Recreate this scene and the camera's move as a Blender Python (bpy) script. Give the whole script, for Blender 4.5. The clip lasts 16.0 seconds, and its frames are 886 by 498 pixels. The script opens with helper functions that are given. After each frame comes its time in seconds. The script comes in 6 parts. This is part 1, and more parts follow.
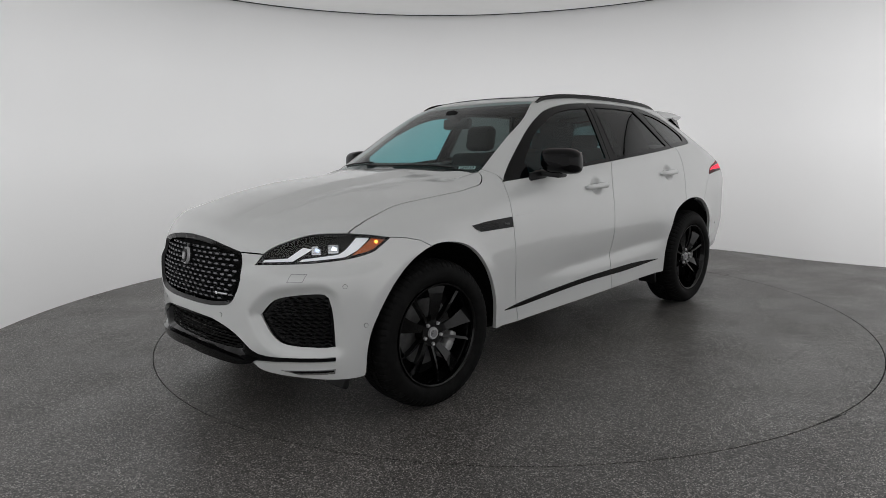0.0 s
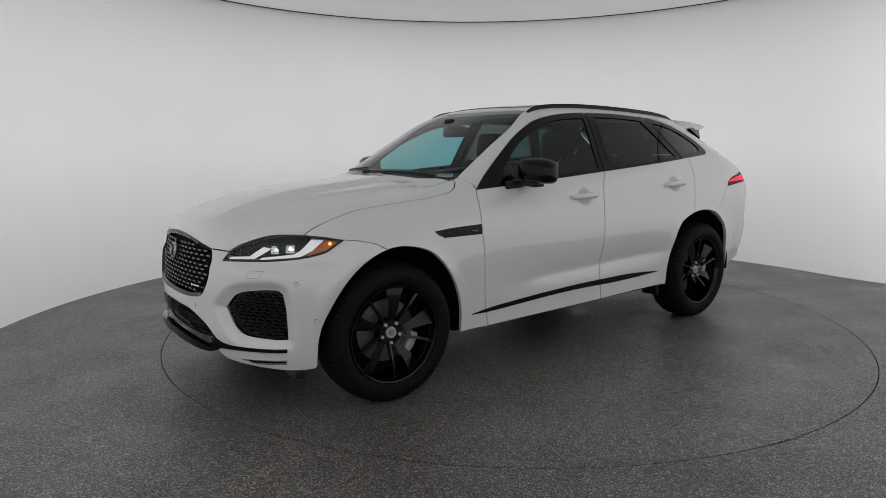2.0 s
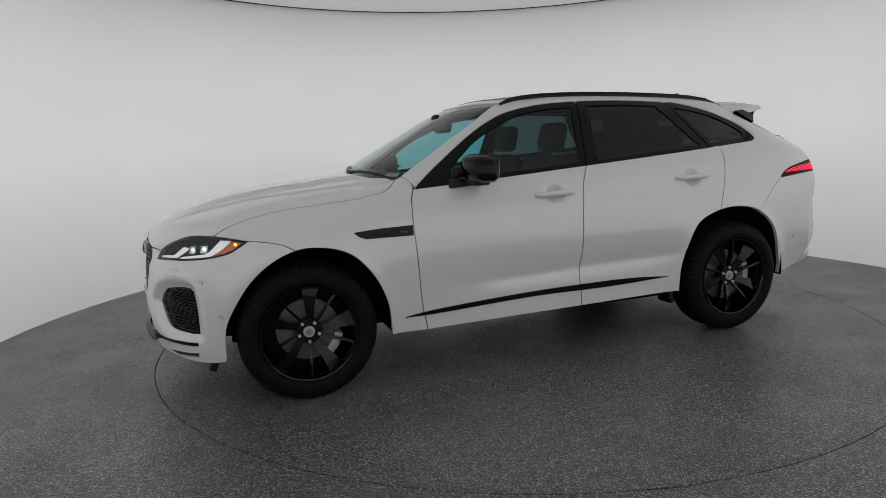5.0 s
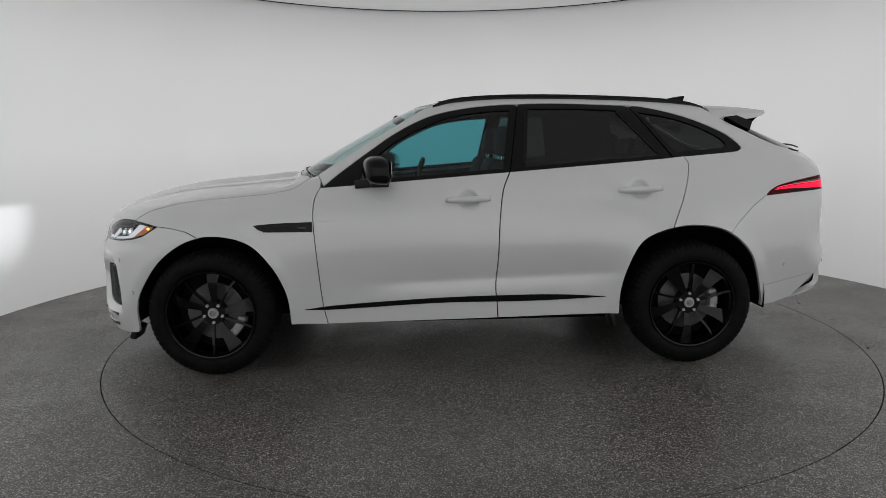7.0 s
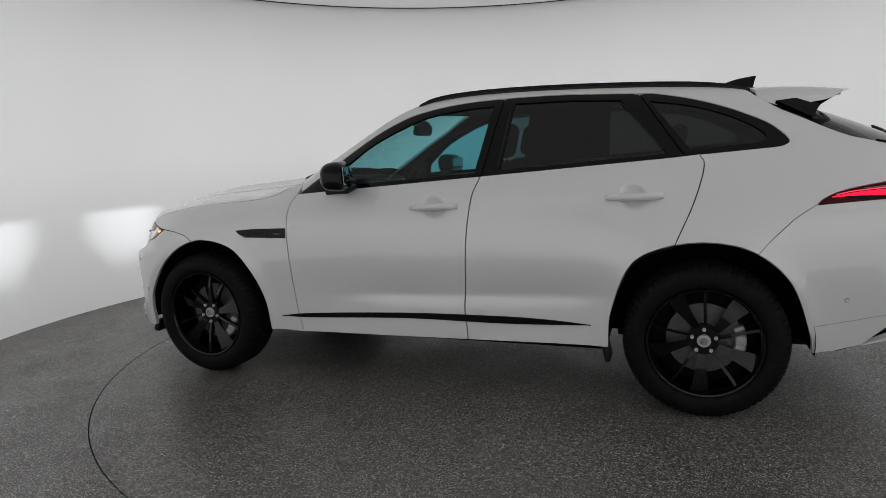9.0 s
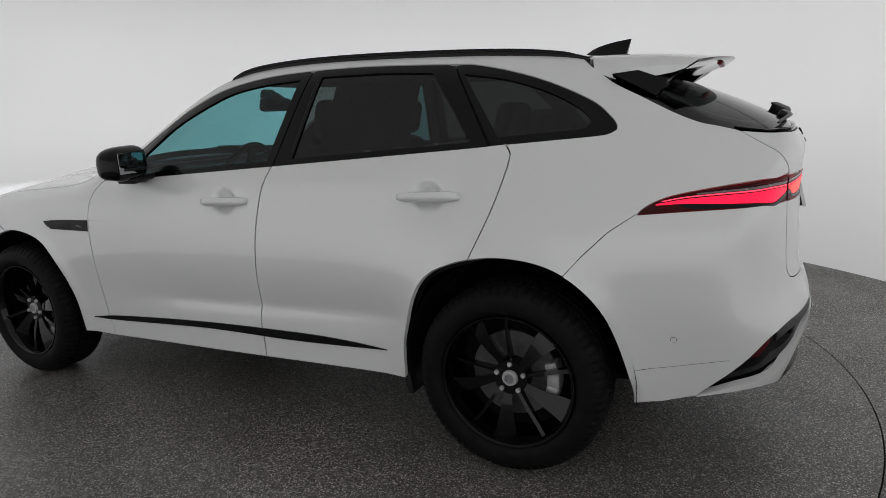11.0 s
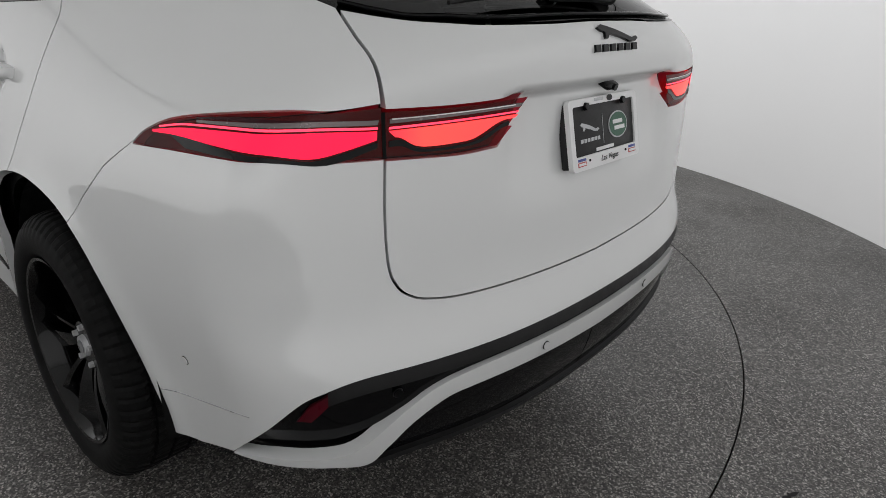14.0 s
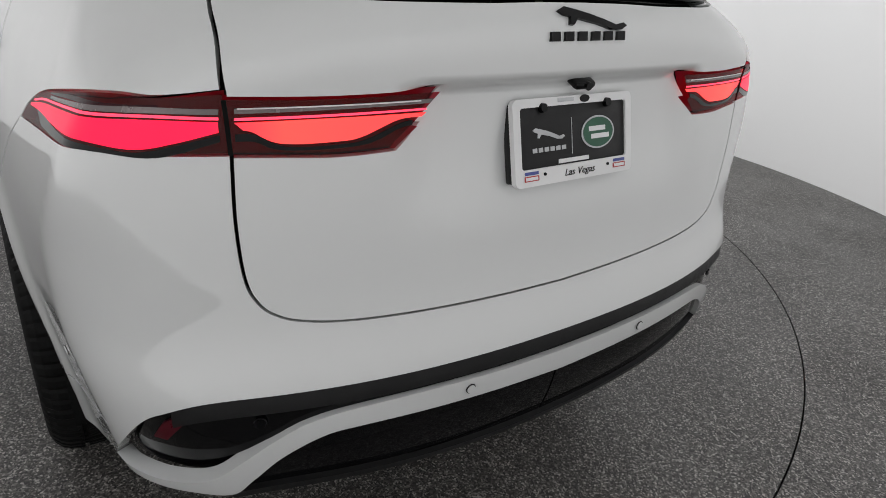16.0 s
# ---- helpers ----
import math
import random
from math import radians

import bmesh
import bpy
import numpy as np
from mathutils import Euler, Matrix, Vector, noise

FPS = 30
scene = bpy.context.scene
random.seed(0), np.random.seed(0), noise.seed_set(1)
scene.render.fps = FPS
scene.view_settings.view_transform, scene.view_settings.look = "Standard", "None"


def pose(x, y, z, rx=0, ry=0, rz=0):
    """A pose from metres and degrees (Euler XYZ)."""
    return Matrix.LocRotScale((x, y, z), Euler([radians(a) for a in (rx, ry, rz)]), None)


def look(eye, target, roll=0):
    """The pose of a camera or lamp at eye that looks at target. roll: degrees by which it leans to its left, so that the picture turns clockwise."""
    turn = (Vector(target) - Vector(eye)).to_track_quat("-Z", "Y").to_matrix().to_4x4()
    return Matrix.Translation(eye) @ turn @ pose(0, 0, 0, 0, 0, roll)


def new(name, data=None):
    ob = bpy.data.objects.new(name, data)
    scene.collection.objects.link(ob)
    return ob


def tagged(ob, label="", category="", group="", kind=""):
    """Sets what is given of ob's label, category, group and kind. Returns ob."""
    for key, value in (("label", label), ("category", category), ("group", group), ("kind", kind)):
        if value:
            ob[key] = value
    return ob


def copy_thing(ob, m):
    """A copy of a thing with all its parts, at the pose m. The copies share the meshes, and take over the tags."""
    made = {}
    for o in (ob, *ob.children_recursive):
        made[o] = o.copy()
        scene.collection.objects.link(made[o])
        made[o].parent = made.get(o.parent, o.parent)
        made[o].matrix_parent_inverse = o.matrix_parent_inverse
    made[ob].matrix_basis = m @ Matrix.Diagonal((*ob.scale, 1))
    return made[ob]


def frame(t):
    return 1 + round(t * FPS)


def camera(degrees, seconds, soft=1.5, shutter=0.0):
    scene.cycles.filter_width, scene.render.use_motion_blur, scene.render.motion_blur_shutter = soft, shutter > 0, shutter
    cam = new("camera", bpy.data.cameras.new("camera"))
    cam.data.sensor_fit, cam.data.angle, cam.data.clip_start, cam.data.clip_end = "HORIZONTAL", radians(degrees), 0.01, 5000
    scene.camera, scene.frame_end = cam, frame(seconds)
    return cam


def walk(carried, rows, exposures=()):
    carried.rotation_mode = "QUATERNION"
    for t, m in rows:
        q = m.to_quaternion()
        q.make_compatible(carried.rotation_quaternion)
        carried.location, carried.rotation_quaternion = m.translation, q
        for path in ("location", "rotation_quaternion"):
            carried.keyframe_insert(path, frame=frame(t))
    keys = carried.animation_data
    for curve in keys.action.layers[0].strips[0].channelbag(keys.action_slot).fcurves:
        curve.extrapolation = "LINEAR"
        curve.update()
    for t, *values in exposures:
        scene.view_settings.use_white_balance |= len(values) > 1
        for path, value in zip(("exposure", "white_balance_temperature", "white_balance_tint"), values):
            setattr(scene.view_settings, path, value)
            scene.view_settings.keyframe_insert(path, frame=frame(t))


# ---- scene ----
cam = camera(69.4, 16.0, soft=0.7)
PATH = [
    (0, (-2.169, -3.163, 1.306), (-0.778, -1.76, 0.991), -1.4),
    (0.5, (-2.073, -3.296, 1.303), (-0.725, -1.852, 0.991), -1.3),
    (1, (-1.974, -3.442, 1.334), (-0.681, -1.951, 1.008), -0.9),
    (1.5, (-1.88, -3.577, 1.341), (-0.639, -2.042, 1.02), -1.0),
    (2, (-1.769, -3.698, 1.337), (-0.579, -2.121, 1.03), -0.4),
    (2.5, (-1.627, -3.854, 1.333), (-0.508, -2.223, 1.032), -1.2),
    (3, (-1.463, -3.993, 1.331), (-0.427, -2.308, 1.037), -1.5),
    (3.5, (-1.251, -4.091, 1.344), (-0.314, -2.349, 1.047), -2.6),
    (4, (-1.004, -4.115, 1.355), (-0.121, -2.347, 1.051), -1.7),
    (4.5, (-0.716, -4.192, 1.366), (0.087, -2.391, 1.034), -2.1),
    (4.7, (-0.604, -4.242, 1.361), (0.143, -2.417, 1.029), -2.4),
    (6.8, (1.034, -4.62, 1.359), (1.166, -2.653, 1.028), -0.2),
    (7, (1.199, -4.637, 1.355), (1.288, -2.666, 1.029), -0.7),
    (7.5, (1.6, -4.538, 1.34), (1.584, -2.566, 1.01), 0.2),
    (8, (1.978, -4.412, 1.315), (1.79, -2.446, 1.005), -1.5),
    (8.2, (2.118, -4.367, 1.312), (1.823, -2.413, 1.006), -1.8),
    (10.3, (3.446, -3.474, 1.373), (2.536, -1.729, 1.017), -2.7),
    (10.5, (3.503, -3.38, 1.37), (2.597, -1.637, 0.997), -2.9),
    (11, (3.646, -3.076, 1.393), (2.808, -1.31, 0.969), -2.3),
    (11.5, (3.907, -2.756, 1.375), (3.013, -1.025, 0.925), -1.7),
    (12, (4.057, -2.507, 1.387), (3.165, -0.798, 0.855), -0.9),
    (12.5, (4.182, -2.206, 1.373), (3.31, -0.508, 0.776), 0.8),
    (13, (4.382, -1.912, 1.35), (3.282, -0.374, 0.698), -1.0),
    (13.5, (4.536, -1.655, 1.353), (3.369, -0.199, 0.634), -0.1),
    (14, (4.585, -1.372, 1.339), (3.362, 0.009, 0.566), 2.9),
    (14.5, (4.669, -1.156, 1.346), (3.343, 0.114, 0.553), 4.5),
    (15, (4.763, -0.971, 1.355), (3.353, 0.198, 0.551), 5.1),
    (15.5, (4.772, -0.899, 1.353), (3.294, 0.176, 0.543), 4.2),
    (16, (4.705, -0.9, 1.338), (3.23, 0.16, 0.5), 4.0),
]
walk(cam, [(t, look(eye, target, roll)) for t, eye, target, roll in PATH], [(0, 0.03), (8.2, -0.01), (11, 0.12), (13, 0.17), (16, 0.31)])


# ---- light: glow painted into the fabric wall all round and plain ceiling above, and the car's own lamps ----
world = bpy.data.worlds.new("world")
scene.world = world
world.use_nodes = True
world.node_tree.nodes["Background"].inputs[0].default_value = (0.5, 0.5, 0.5, 1)
world.node_tree.nodes["Background"].inputs[1].default_value = 0.05
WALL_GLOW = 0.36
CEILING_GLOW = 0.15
BEAM_WATTS = 50.0


# ---- materials ----
def nodes_of(name):
    m = bpy.data.materials.new(name)
    m.use_nodes = True
    t = m.node_tree
    return m, t, t.nodes, t.links, t.nodes["Principled BSDF"]


def noise_node(t, scale, detail=4, rough=0.6, co=None):
    n = t.nodes.new("ShaderNodeTexNoise")
    n.inputs["Scale"].default_value, n.inputs["Detail"].default_value, n.inputs["Roughness"].default_value = scale, detail, rough
    if co is not None:
        t.links.new(co, n.inputs["Vector"])
    return n.outputs["Fac"]


def ramp(t, fac, stops):
    r = t.nodes.new("ShaderNodeValToRGB")
    r.color_ramp.elements[0].position, r.color_ramp.elements[1].position = stops[0][0], stops[-1][0]
    for p, _ in stops[1:-1]:
        r.color_ramp.elements.new(p)
    for e, (_, c) in zip(r.color_ramp.elements, stops):
        e.color = (*c, 1) if len(c) == 3 else c
    t.links.new(fac, r.inputs["Fac"])
    return r.outputs["Color"]


def bump(t, b, height, strength, distance):
    n = t.nodes.new("ShaderNodeBump")
    n.inputs["Strength"].default_value, n.inputs["Distance"].default_value = strength, distance
    t.links.new(height, n.inputs["Height"])
    t.links.new(n.outputs["Normal"], b.inputs["Normal"])


def plain(name, colour, rough=0.5, metal=0.0, coat=0.0, spec=0.5, vary=0.12, scale=14.0, relief=0.0, relief_scale=400.0):
    """A surface of one colour with cloudy variation of colour and gloss, and fine relief."""
    m, t, ns, ln, b = nodes_of(name)
    co = ns.new("ShaderNodeTexCoord").outputs["Object"]
    lo, hi = [tuple(min(1, c * k) for c in colour) for k in (1 - vary, 1 + vary)]
    f = noise_node(t, scale, 5, 0.6, co)
    ln.new(ramp(t, f, [(0.3, lo), (0.7, hi)]), b.inputs["Base Color"])
    ln.new(ramp(t, noise_node(t, scale * 2.3, 4, 0.6, co), [(0.3, (rough * 0.85,) * 3), (0.7, (min(1, rough * 1.15),) * 3)]), b.inputs["Roughness"])
    b.inputs["Metallic"].default_value = metal
    b.inputs["Specular IOR Level"].default_value = spec
    b.inputs["Coat Weight"].default_value = coat
    b.inputs["Coat Roughness"].default_value = 0.03
    if relief:
        bump(t, b, noise_node(t, relief_scale, 3, 0.6, co), relief, 0.002)
    return m


def glass(name, tint, rough=0.0, gloss=0.9):
    m, t, ns, ln, b = nodes_of(name)
    ns.remove(b)
    clear, shine, mix, lw = ns.new("ShaderNodeBsdfTransparent"), ns.new("ShaderNodeBsdfGlossy"), ns.new("ShaderNodeMixShader"), ns.new("ShaderNodeLayerWeight")
    clear.inputs[0].default_value = (*tint, 1)
    shine.inputs["Color"].default_value = (gloss, gloss, gloss, 1)
    shine.inputs["Roughness"].default_value = rough
    lw.inputs["Blend"].default_value = 0.5
    pw, ad = ns.new("ShaderNodeMath"), ns.new("ShaderNodeMath")
    pw.operation, ad.operation = "POWER", "MULTIPLY_ADD"
    ln.new(lw.outputs["Facing"], pw.inputs[0])
    pw.inputs[1].default_value = 5.0
    ln.new(pw.outputs[0], ad.inputs[0])
    ad.inputs[1].default_value, ad.inputs[2].default_value = 0.95, 0.045
    ln.new(ad.outputs[0], mix.inputs[0])
    ln.new(clear.outputs[0], mix.inputs[1])
    ln.new(shine.outputs[0], mix.inputs[2])
    ln.new(mix.outputs[0], ns["Material Output"].inputs["Surface"])
    return m


def glowing(name, colour, strength, base=None):
    m, t, ns, ln, b = nodes_of(name)
    b.inputs["Base Color"].default_value = (*(base or colour), 1)
    b.inputs["Roughness"].default_value = 0.3
    b.inputs["Emission Color"].default_value = (*colour, 1)
    b.inputs["Emission Strength"].default_value = strength
    b.inputs["Specular IOR Level"].default_value = 0.1
    return m


def glowing_wall_fabric():
    m, t, ns, ln, b = nodes_of("glowing_wall_fabric")
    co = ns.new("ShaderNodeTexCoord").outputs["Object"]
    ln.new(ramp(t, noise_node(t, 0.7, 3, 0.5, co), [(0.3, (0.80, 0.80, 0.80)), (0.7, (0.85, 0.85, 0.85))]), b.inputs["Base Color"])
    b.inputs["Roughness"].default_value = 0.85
    # backlight painted as emission: brightest at half height, falling off towards top and floor
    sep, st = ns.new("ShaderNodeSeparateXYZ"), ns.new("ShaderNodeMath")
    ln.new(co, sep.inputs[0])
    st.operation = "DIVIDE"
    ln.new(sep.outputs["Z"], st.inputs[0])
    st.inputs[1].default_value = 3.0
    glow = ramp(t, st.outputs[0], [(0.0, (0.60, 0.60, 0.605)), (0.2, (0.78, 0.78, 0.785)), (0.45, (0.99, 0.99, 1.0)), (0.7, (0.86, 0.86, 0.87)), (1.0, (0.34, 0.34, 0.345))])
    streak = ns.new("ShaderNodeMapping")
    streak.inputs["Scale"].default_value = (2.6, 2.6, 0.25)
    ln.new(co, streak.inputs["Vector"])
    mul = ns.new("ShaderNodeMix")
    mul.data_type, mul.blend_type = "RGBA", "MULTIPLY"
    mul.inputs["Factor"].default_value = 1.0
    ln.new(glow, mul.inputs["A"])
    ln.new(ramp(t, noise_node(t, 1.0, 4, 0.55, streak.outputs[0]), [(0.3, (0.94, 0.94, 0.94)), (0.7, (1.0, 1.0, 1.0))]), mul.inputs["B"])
    # glow raised on the unseen open half, added to brighten the car's side
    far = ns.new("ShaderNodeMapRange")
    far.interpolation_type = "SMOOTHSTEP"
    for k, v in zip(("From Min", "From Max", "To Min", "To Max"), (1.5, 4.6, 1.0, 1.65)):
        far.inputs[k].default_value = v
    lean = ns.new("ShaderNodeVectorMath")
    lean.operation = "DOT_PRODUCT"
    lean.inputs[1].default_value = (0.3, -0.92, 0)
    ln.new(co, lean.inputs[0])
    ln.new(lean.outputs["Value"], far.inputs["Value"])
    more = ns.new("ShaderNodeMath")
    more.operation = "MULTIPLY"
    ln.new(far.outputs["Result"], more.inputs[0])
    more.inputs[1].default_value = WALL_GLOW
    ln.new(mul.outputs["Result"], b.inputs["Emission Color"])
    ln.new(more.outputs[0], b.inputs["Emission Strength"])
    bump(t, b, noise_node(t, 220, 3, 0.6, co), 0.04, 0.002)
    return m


def floor_coat():
    m, t, ns, ln, b = nodes_of("floor_coat")
    co = ns.new("ShaderNodeTexCoord").outputs["Object"]
    v = ns.new("ShaderNodeTexVoronoi")
    v.inputs["Scale"].default_value = 215
    ln.new(co, v.inputs["Vector"])
    sep = ns.new("ShaderNodeSeparateColor")
    ln.new(v.outputs["Color"], sep.inputs[0])
    chips = ramp(t, sep.outputs[0], [(0.0, (0.012, 0.012, 0.012)), (0.30, (0.050, 0.048, 0.047)), (0.62, (0.110, 0.106, 0.103)), (0.84, (0.225, 0.220, 0.216)), (1.0, (0.55, 0.54, 0.53))])
    mul = ns.new("ShaderNodeMix")
    mul.data_type, mul.blend_type = "RGBA", "MULTIPLY"
    mul.inputs["Factor"].default_value = 1.0
    ln.new(chips, mul.inputs["A"])
    ln.new(ramp(t, noise_node(t, 1.3, 6, 0.62, co), [(0.3, (0.78, 0.76, 0.735)), (0.62, (1.10, 1.07, 1.03))]), mul.inputs["B"])
    ln.new(mul.outputs["Result"], b.inputs["Base Color"])
    ln.new(ramp(t, noise_node(t, 2.1, 5, 0.6, co), [(0.35, (0.33,) * 3), (0.65, (0.50,) * 3)]), b.inputs["Roughness"])
    b.inputs["Specular IOR Level"].default_value = 0.7
    bump(t, b, noise_node(t, 160, 4, 0.7, co), 0.3, 0.003)
    return m


def tyre_rubber():
    m, t, ns, ln, b = nodes_of("tyre_rubber")
    co = ns.new("ShaderNodeTexCoord").outputs["Object"]
    ln.new(ramp(t, noise_node(t, 30, 5, 0.6, co), [(0.3, (0.004, 0.004, 0.004)), (0.7, (0.009, 0.009, 0.009))]), b.inputs["Base Color"])
    b.inputs["Roughness"].default_value = 0.62
    b.inputs["Specular IOR Level"].default_value = 0.09
    bump(t, b, noise_node(t, 600, 3, 0.6, co), 0.15, 0.001)
    return m


WALL_M, FLOOR_M, RUBBER_M = glowing_wall_fabric(), floor_coat(), tyre_rubber()
# the ceiling is no lamp: its even glow is added to lift car and floor
CEILING_M = plain("glowing_ceiling_board", (0.74, 0.74, 0.735), 0.8, vary=0.03, scale=1.5, relief=0.05)
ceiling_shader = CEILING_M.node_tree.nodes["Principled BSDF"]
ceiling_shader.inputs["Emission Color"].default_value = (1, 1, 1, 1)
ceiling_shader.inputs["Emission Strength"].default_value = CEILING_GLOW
MIRROR_M = plain("mirror_glass", (0.35, 0.36, 0.37), 0.04, metal=1.0, vary=0.01)
SEAM_M = plain("seam_strip", (0.03, 0.03, 0.03), 0.7)
PAINT_M = plain("white_car_paint", (0.690, 0.700, 0.696), 0.45, coat=1.0, vary=0.008, scale=3.0)
PAINT_M.node_tree.nodes["Principled BSDF"].inputs["Coat IOR"].default_value = 1.85
PAINT_M.node_tree.nodes["Principled BSDF"].inputs["Coat Roughness"].default_value = 0.012
GLOSS_M = plain("gloss_black_trim", (0.0025, 0.0025, 0.003), 0.06, spec=0.22, vary=0.15)
SATIN_M = plain("satin_black_plastic", (0.007, 0.007, 0.0075), 0.42, spec=0.35, vary=0.2, relief=0.1)
DARK_M = plain("dark_void", (0.004, 0.004, 0.004), 0.8, spec=0.15)
RIM_M = plain("black_wheel_paint", (0.002, 0.002, 0.0022), 0.09, coat=0.12, spec=0.28, vary=0.15)
STEEL_M = plain("brake_steel", (0.45, 0.44, 0.43), 0.35, metal=1.0, vary=0.15, scale=40)
NUT_M = plain("bright_nut", (0.55, 0.55, 0.56), 0.35, metal=0.4)
CALIPER_M = plain("cast_caliper", (0.42, 0.42, 0.42), 0.5, metal=0.3, vary=0.15, scale=40)
DISC_M = plain("brake_disc_steel", (0.12, 0.12, 0.12), 0.40, metal=0.7, vary=0.2, scale=40)
CHROME_M = plain("chrome", (0.75, 0.76, 0.77), 0.15, metal=1.0, vary=0.04)
CABIN_M = plain("cabin_black", (0.008, 0.008, 0.0085), 0.7, spec=0.25, vary=0.2, relief=0.15)
SCREEN_GLASS_M = glass("screen_glass", (0.62, 0.80, 0.79))
FRONT_GLASS_M = glass("front_side_glass", (0.26, 0.58, 0.62))
REAR_GLASS_M = glass("privacy_glass", (0.11, 0.12, 0.118))
ROOF_GLASS_M = plain("roof_glass", (0.01, 0.011, 0.012), 0.06, coat=0.5)
LENS_M = glass("lamp_lens", (0.93, 0.94, 0.95))
RED_LENS_M = glass("red_lens", (0.40, 0.012, 0.03), gloss=0.4)
RED_M = plain("red_reflector", (0.20, 0.004, 0.014), 0.35, spec=0.2)
TAIL_GLOW_M = glowing("tail_light_band", (1.0, 0.03, 0.075), 1.1)
tail_tree = TAIL_GLOW_M.node_tree
tail_at, tail_side = tail_tree.nodes.new("ShaderNodeSeparateXYZ"), tail_tree.nodes.new("ShaderNodeMath")
tail_tree.links.new(tail_tree.nodes.new("ShaderNodeTexCoord").outputs["Object"], tail_at.inputs[0])
tail_side.operation = "ABSOLUTE"
tail_tree.links.new(tail_at.outputs["Y"], tail_side.inputs[0])
tail_tree.links.new(ramp(tail_tree, tail_side.outputs[0], [(0.36, (1.0, 0.060, 0.045)), (0.56, (1.0, 0.080, 0.048)), (0.66, (0.92, 0.006, 0.040)), (0.84, (0.72, 0.002, 0.034))]), tail_tree.nodes["Principled BSDF"].inputs["Emission Color"])
LED_M = glowing("white_led", (0.86, 0.92, 1.0), 1.6)
LED_BLUE_M = glowing("cool_led", (0.70, 0.80, 1.0), 0.5)
LAMP_GREY_M = plain("lamp_bezel", (0.30, 0.30, 0.31), 0.3, metal=0.6)
AMBER_M = plain("amber_reflector", (0.62, 0.13, 0.01), 0.3, coat=0.8)
AMBER_GLOW_M = glowing("amber_bulb", (1.0, 0.45, 0.05), 3.0)
WHITE_M = plain("white_print", (0.80, 0.80, 0.80), 0.5, vary=0.03)
GREEN_M = plain("green_oval", (0.02, 0.10, 0.055), 0.4)
SILVER_M = plain("silver_print", (0.50, 0.51, 0.52), 0.35, metal=0.5)


# ---- the form of the car's body: x runs from nose to tail, y to the car's right, z up; the front axle stands at x = 0 ----
WHEELBASE, TYRE_R = 2.874, 0.377


class Curve:
    """A smooth line through a few control values."""

    def __init__(self, *pairs):
        self.x = np.array(pairs[0::2], float)
        self.y = np.array(pairs[1::2], float)
        x, y, n = self.x, self.y, len(self.x)
        h = np.diff(x)
        a, b = np.eye(n), np.zeros(n)
        for i in range(1, n - 1):
            a[i, i - 1:i + 2] = h[i - 1], 2 * (h[i - 1] + h[i]), h[i]
            b[i] = 6 * ((y[i + 1] - y[i]) / h[i] - (y[i] - y[i - 1]) / h[i - 1])
        self.m = np.linalg.solve(a, b)

    def __call__(self, t):
        x, y, m = self.x, self.y, self.m
        t = np.clip(t, x[0], x[-1])
        i = np.clip(np.searchsorted(x, t) - 1, 0, len(x) - 2)
        h = x[i + 1] - x[i]
        p, q = (x[i + 1] - t) / h, (t - x[i]) / h
        return p * y[i] + q * y[i + 1] + ((p**3 - p) * m[i] + (q**3 - q) * m[i + 1]) * h * h / 6


def smax(a, b, k):
    h = np.maximum(k - np.abs(a - b), 0) / k
    return np.maximum(a, b) + h * h * k / 4


def step(a, b, t):
    s = np.clip((t - a) / (b - a), 0, 1)
    return s * s * (3 - 2 * s)


# half widths at six levels
W_SILL = Curve(-0.9, 0.82, -0.5, 0.875, 0, 0.905, 0.6, 0.900, 1.2, 0.905, 1.8, 0.908, 2.3, 0.907, 2.87, 0.915, 3.3, 0.865, 3.6, 0.80, 3.95, 0.72)
W_LOW = Curve(-0.9, 0.85, -0.5, 0.905, 0, 0.945, 0.6, 0.912, 1.2, 0.908, 1.8, 0.910, 2.3, 0.914, 2.87, 0.952, 3.3, 0.892, 3.6, 0.848, 3.95, 0.79)
W_MID = Curve(-0.9, 0.855, -0.5, 0.91, 0, 0.945, 0.6, 0.927, 1.2, 0.926, 1.8, 0.928, 2.3, 0.938, 2.87, 0.960, 3.3, 0.914, 3.6, 0.884, 3.95, 0.862)
W_HIGH = Curve(-0.9, 0.80, -0.5, 0.858, 0, 0.886, 0.6, 0.893, 1.2, 0.895, 1.8, 0.895, 2.3, 0.895, 2.87, 0.902, 3.3, 0.882, 3.6, 0.860, 3.95, 0.845)
W_BELT = Curve(-0.9, 0.74, -0.5, 0.795, 0, 0.826, 0.6, 0.830, 1.2, 0.838, 1.8, 0.836, 2.3, 0.824, 2.87, 0.775, 3.3, 0.708, 3.6, 0.675, 3.95, 0.655)
W_ROOF = Curve(-0.9, 0.50, 0.6, 0.53, 1.2, 0.56, 1.8, 0.58, 2.3, 0.572, 2.87, 0.53, 3.3, 0.46, 3.95, 0.38)
Z_TOP = Curve(-0.95, 0.86, -0.86, 0.915, -0.75, 0.970, -0.5, 1.043, -0.2, 1.100, 0.1, 1.128, 0.36, 1.152, 0.7, 1.172)
Z_SCREEN = Curve(0.30, 1.10, 0.458, 1.193, 0.633, 1.296, 0.834, 1.406, 1.033, 1.513, 1.191, 1.586, 1.35, 1.630, 1.6, 1.655, 2.0, 1.664, 2.5, 1.650, 2.85, 1.625, 3.05, 1.595, 3.25, 1.532, 3.5, 1.445, 3.70, 1.358, 3.80, 1.308, 3.95, 1.22)
X_NOSE = Curve(0.15, -0.78, 0.25, -0.84, 0.36, -0.872, 0.5, -0.868, 0.62, -0.868, 0.77, -0.855, 0.9, -0.825, 1.05, -0.76)
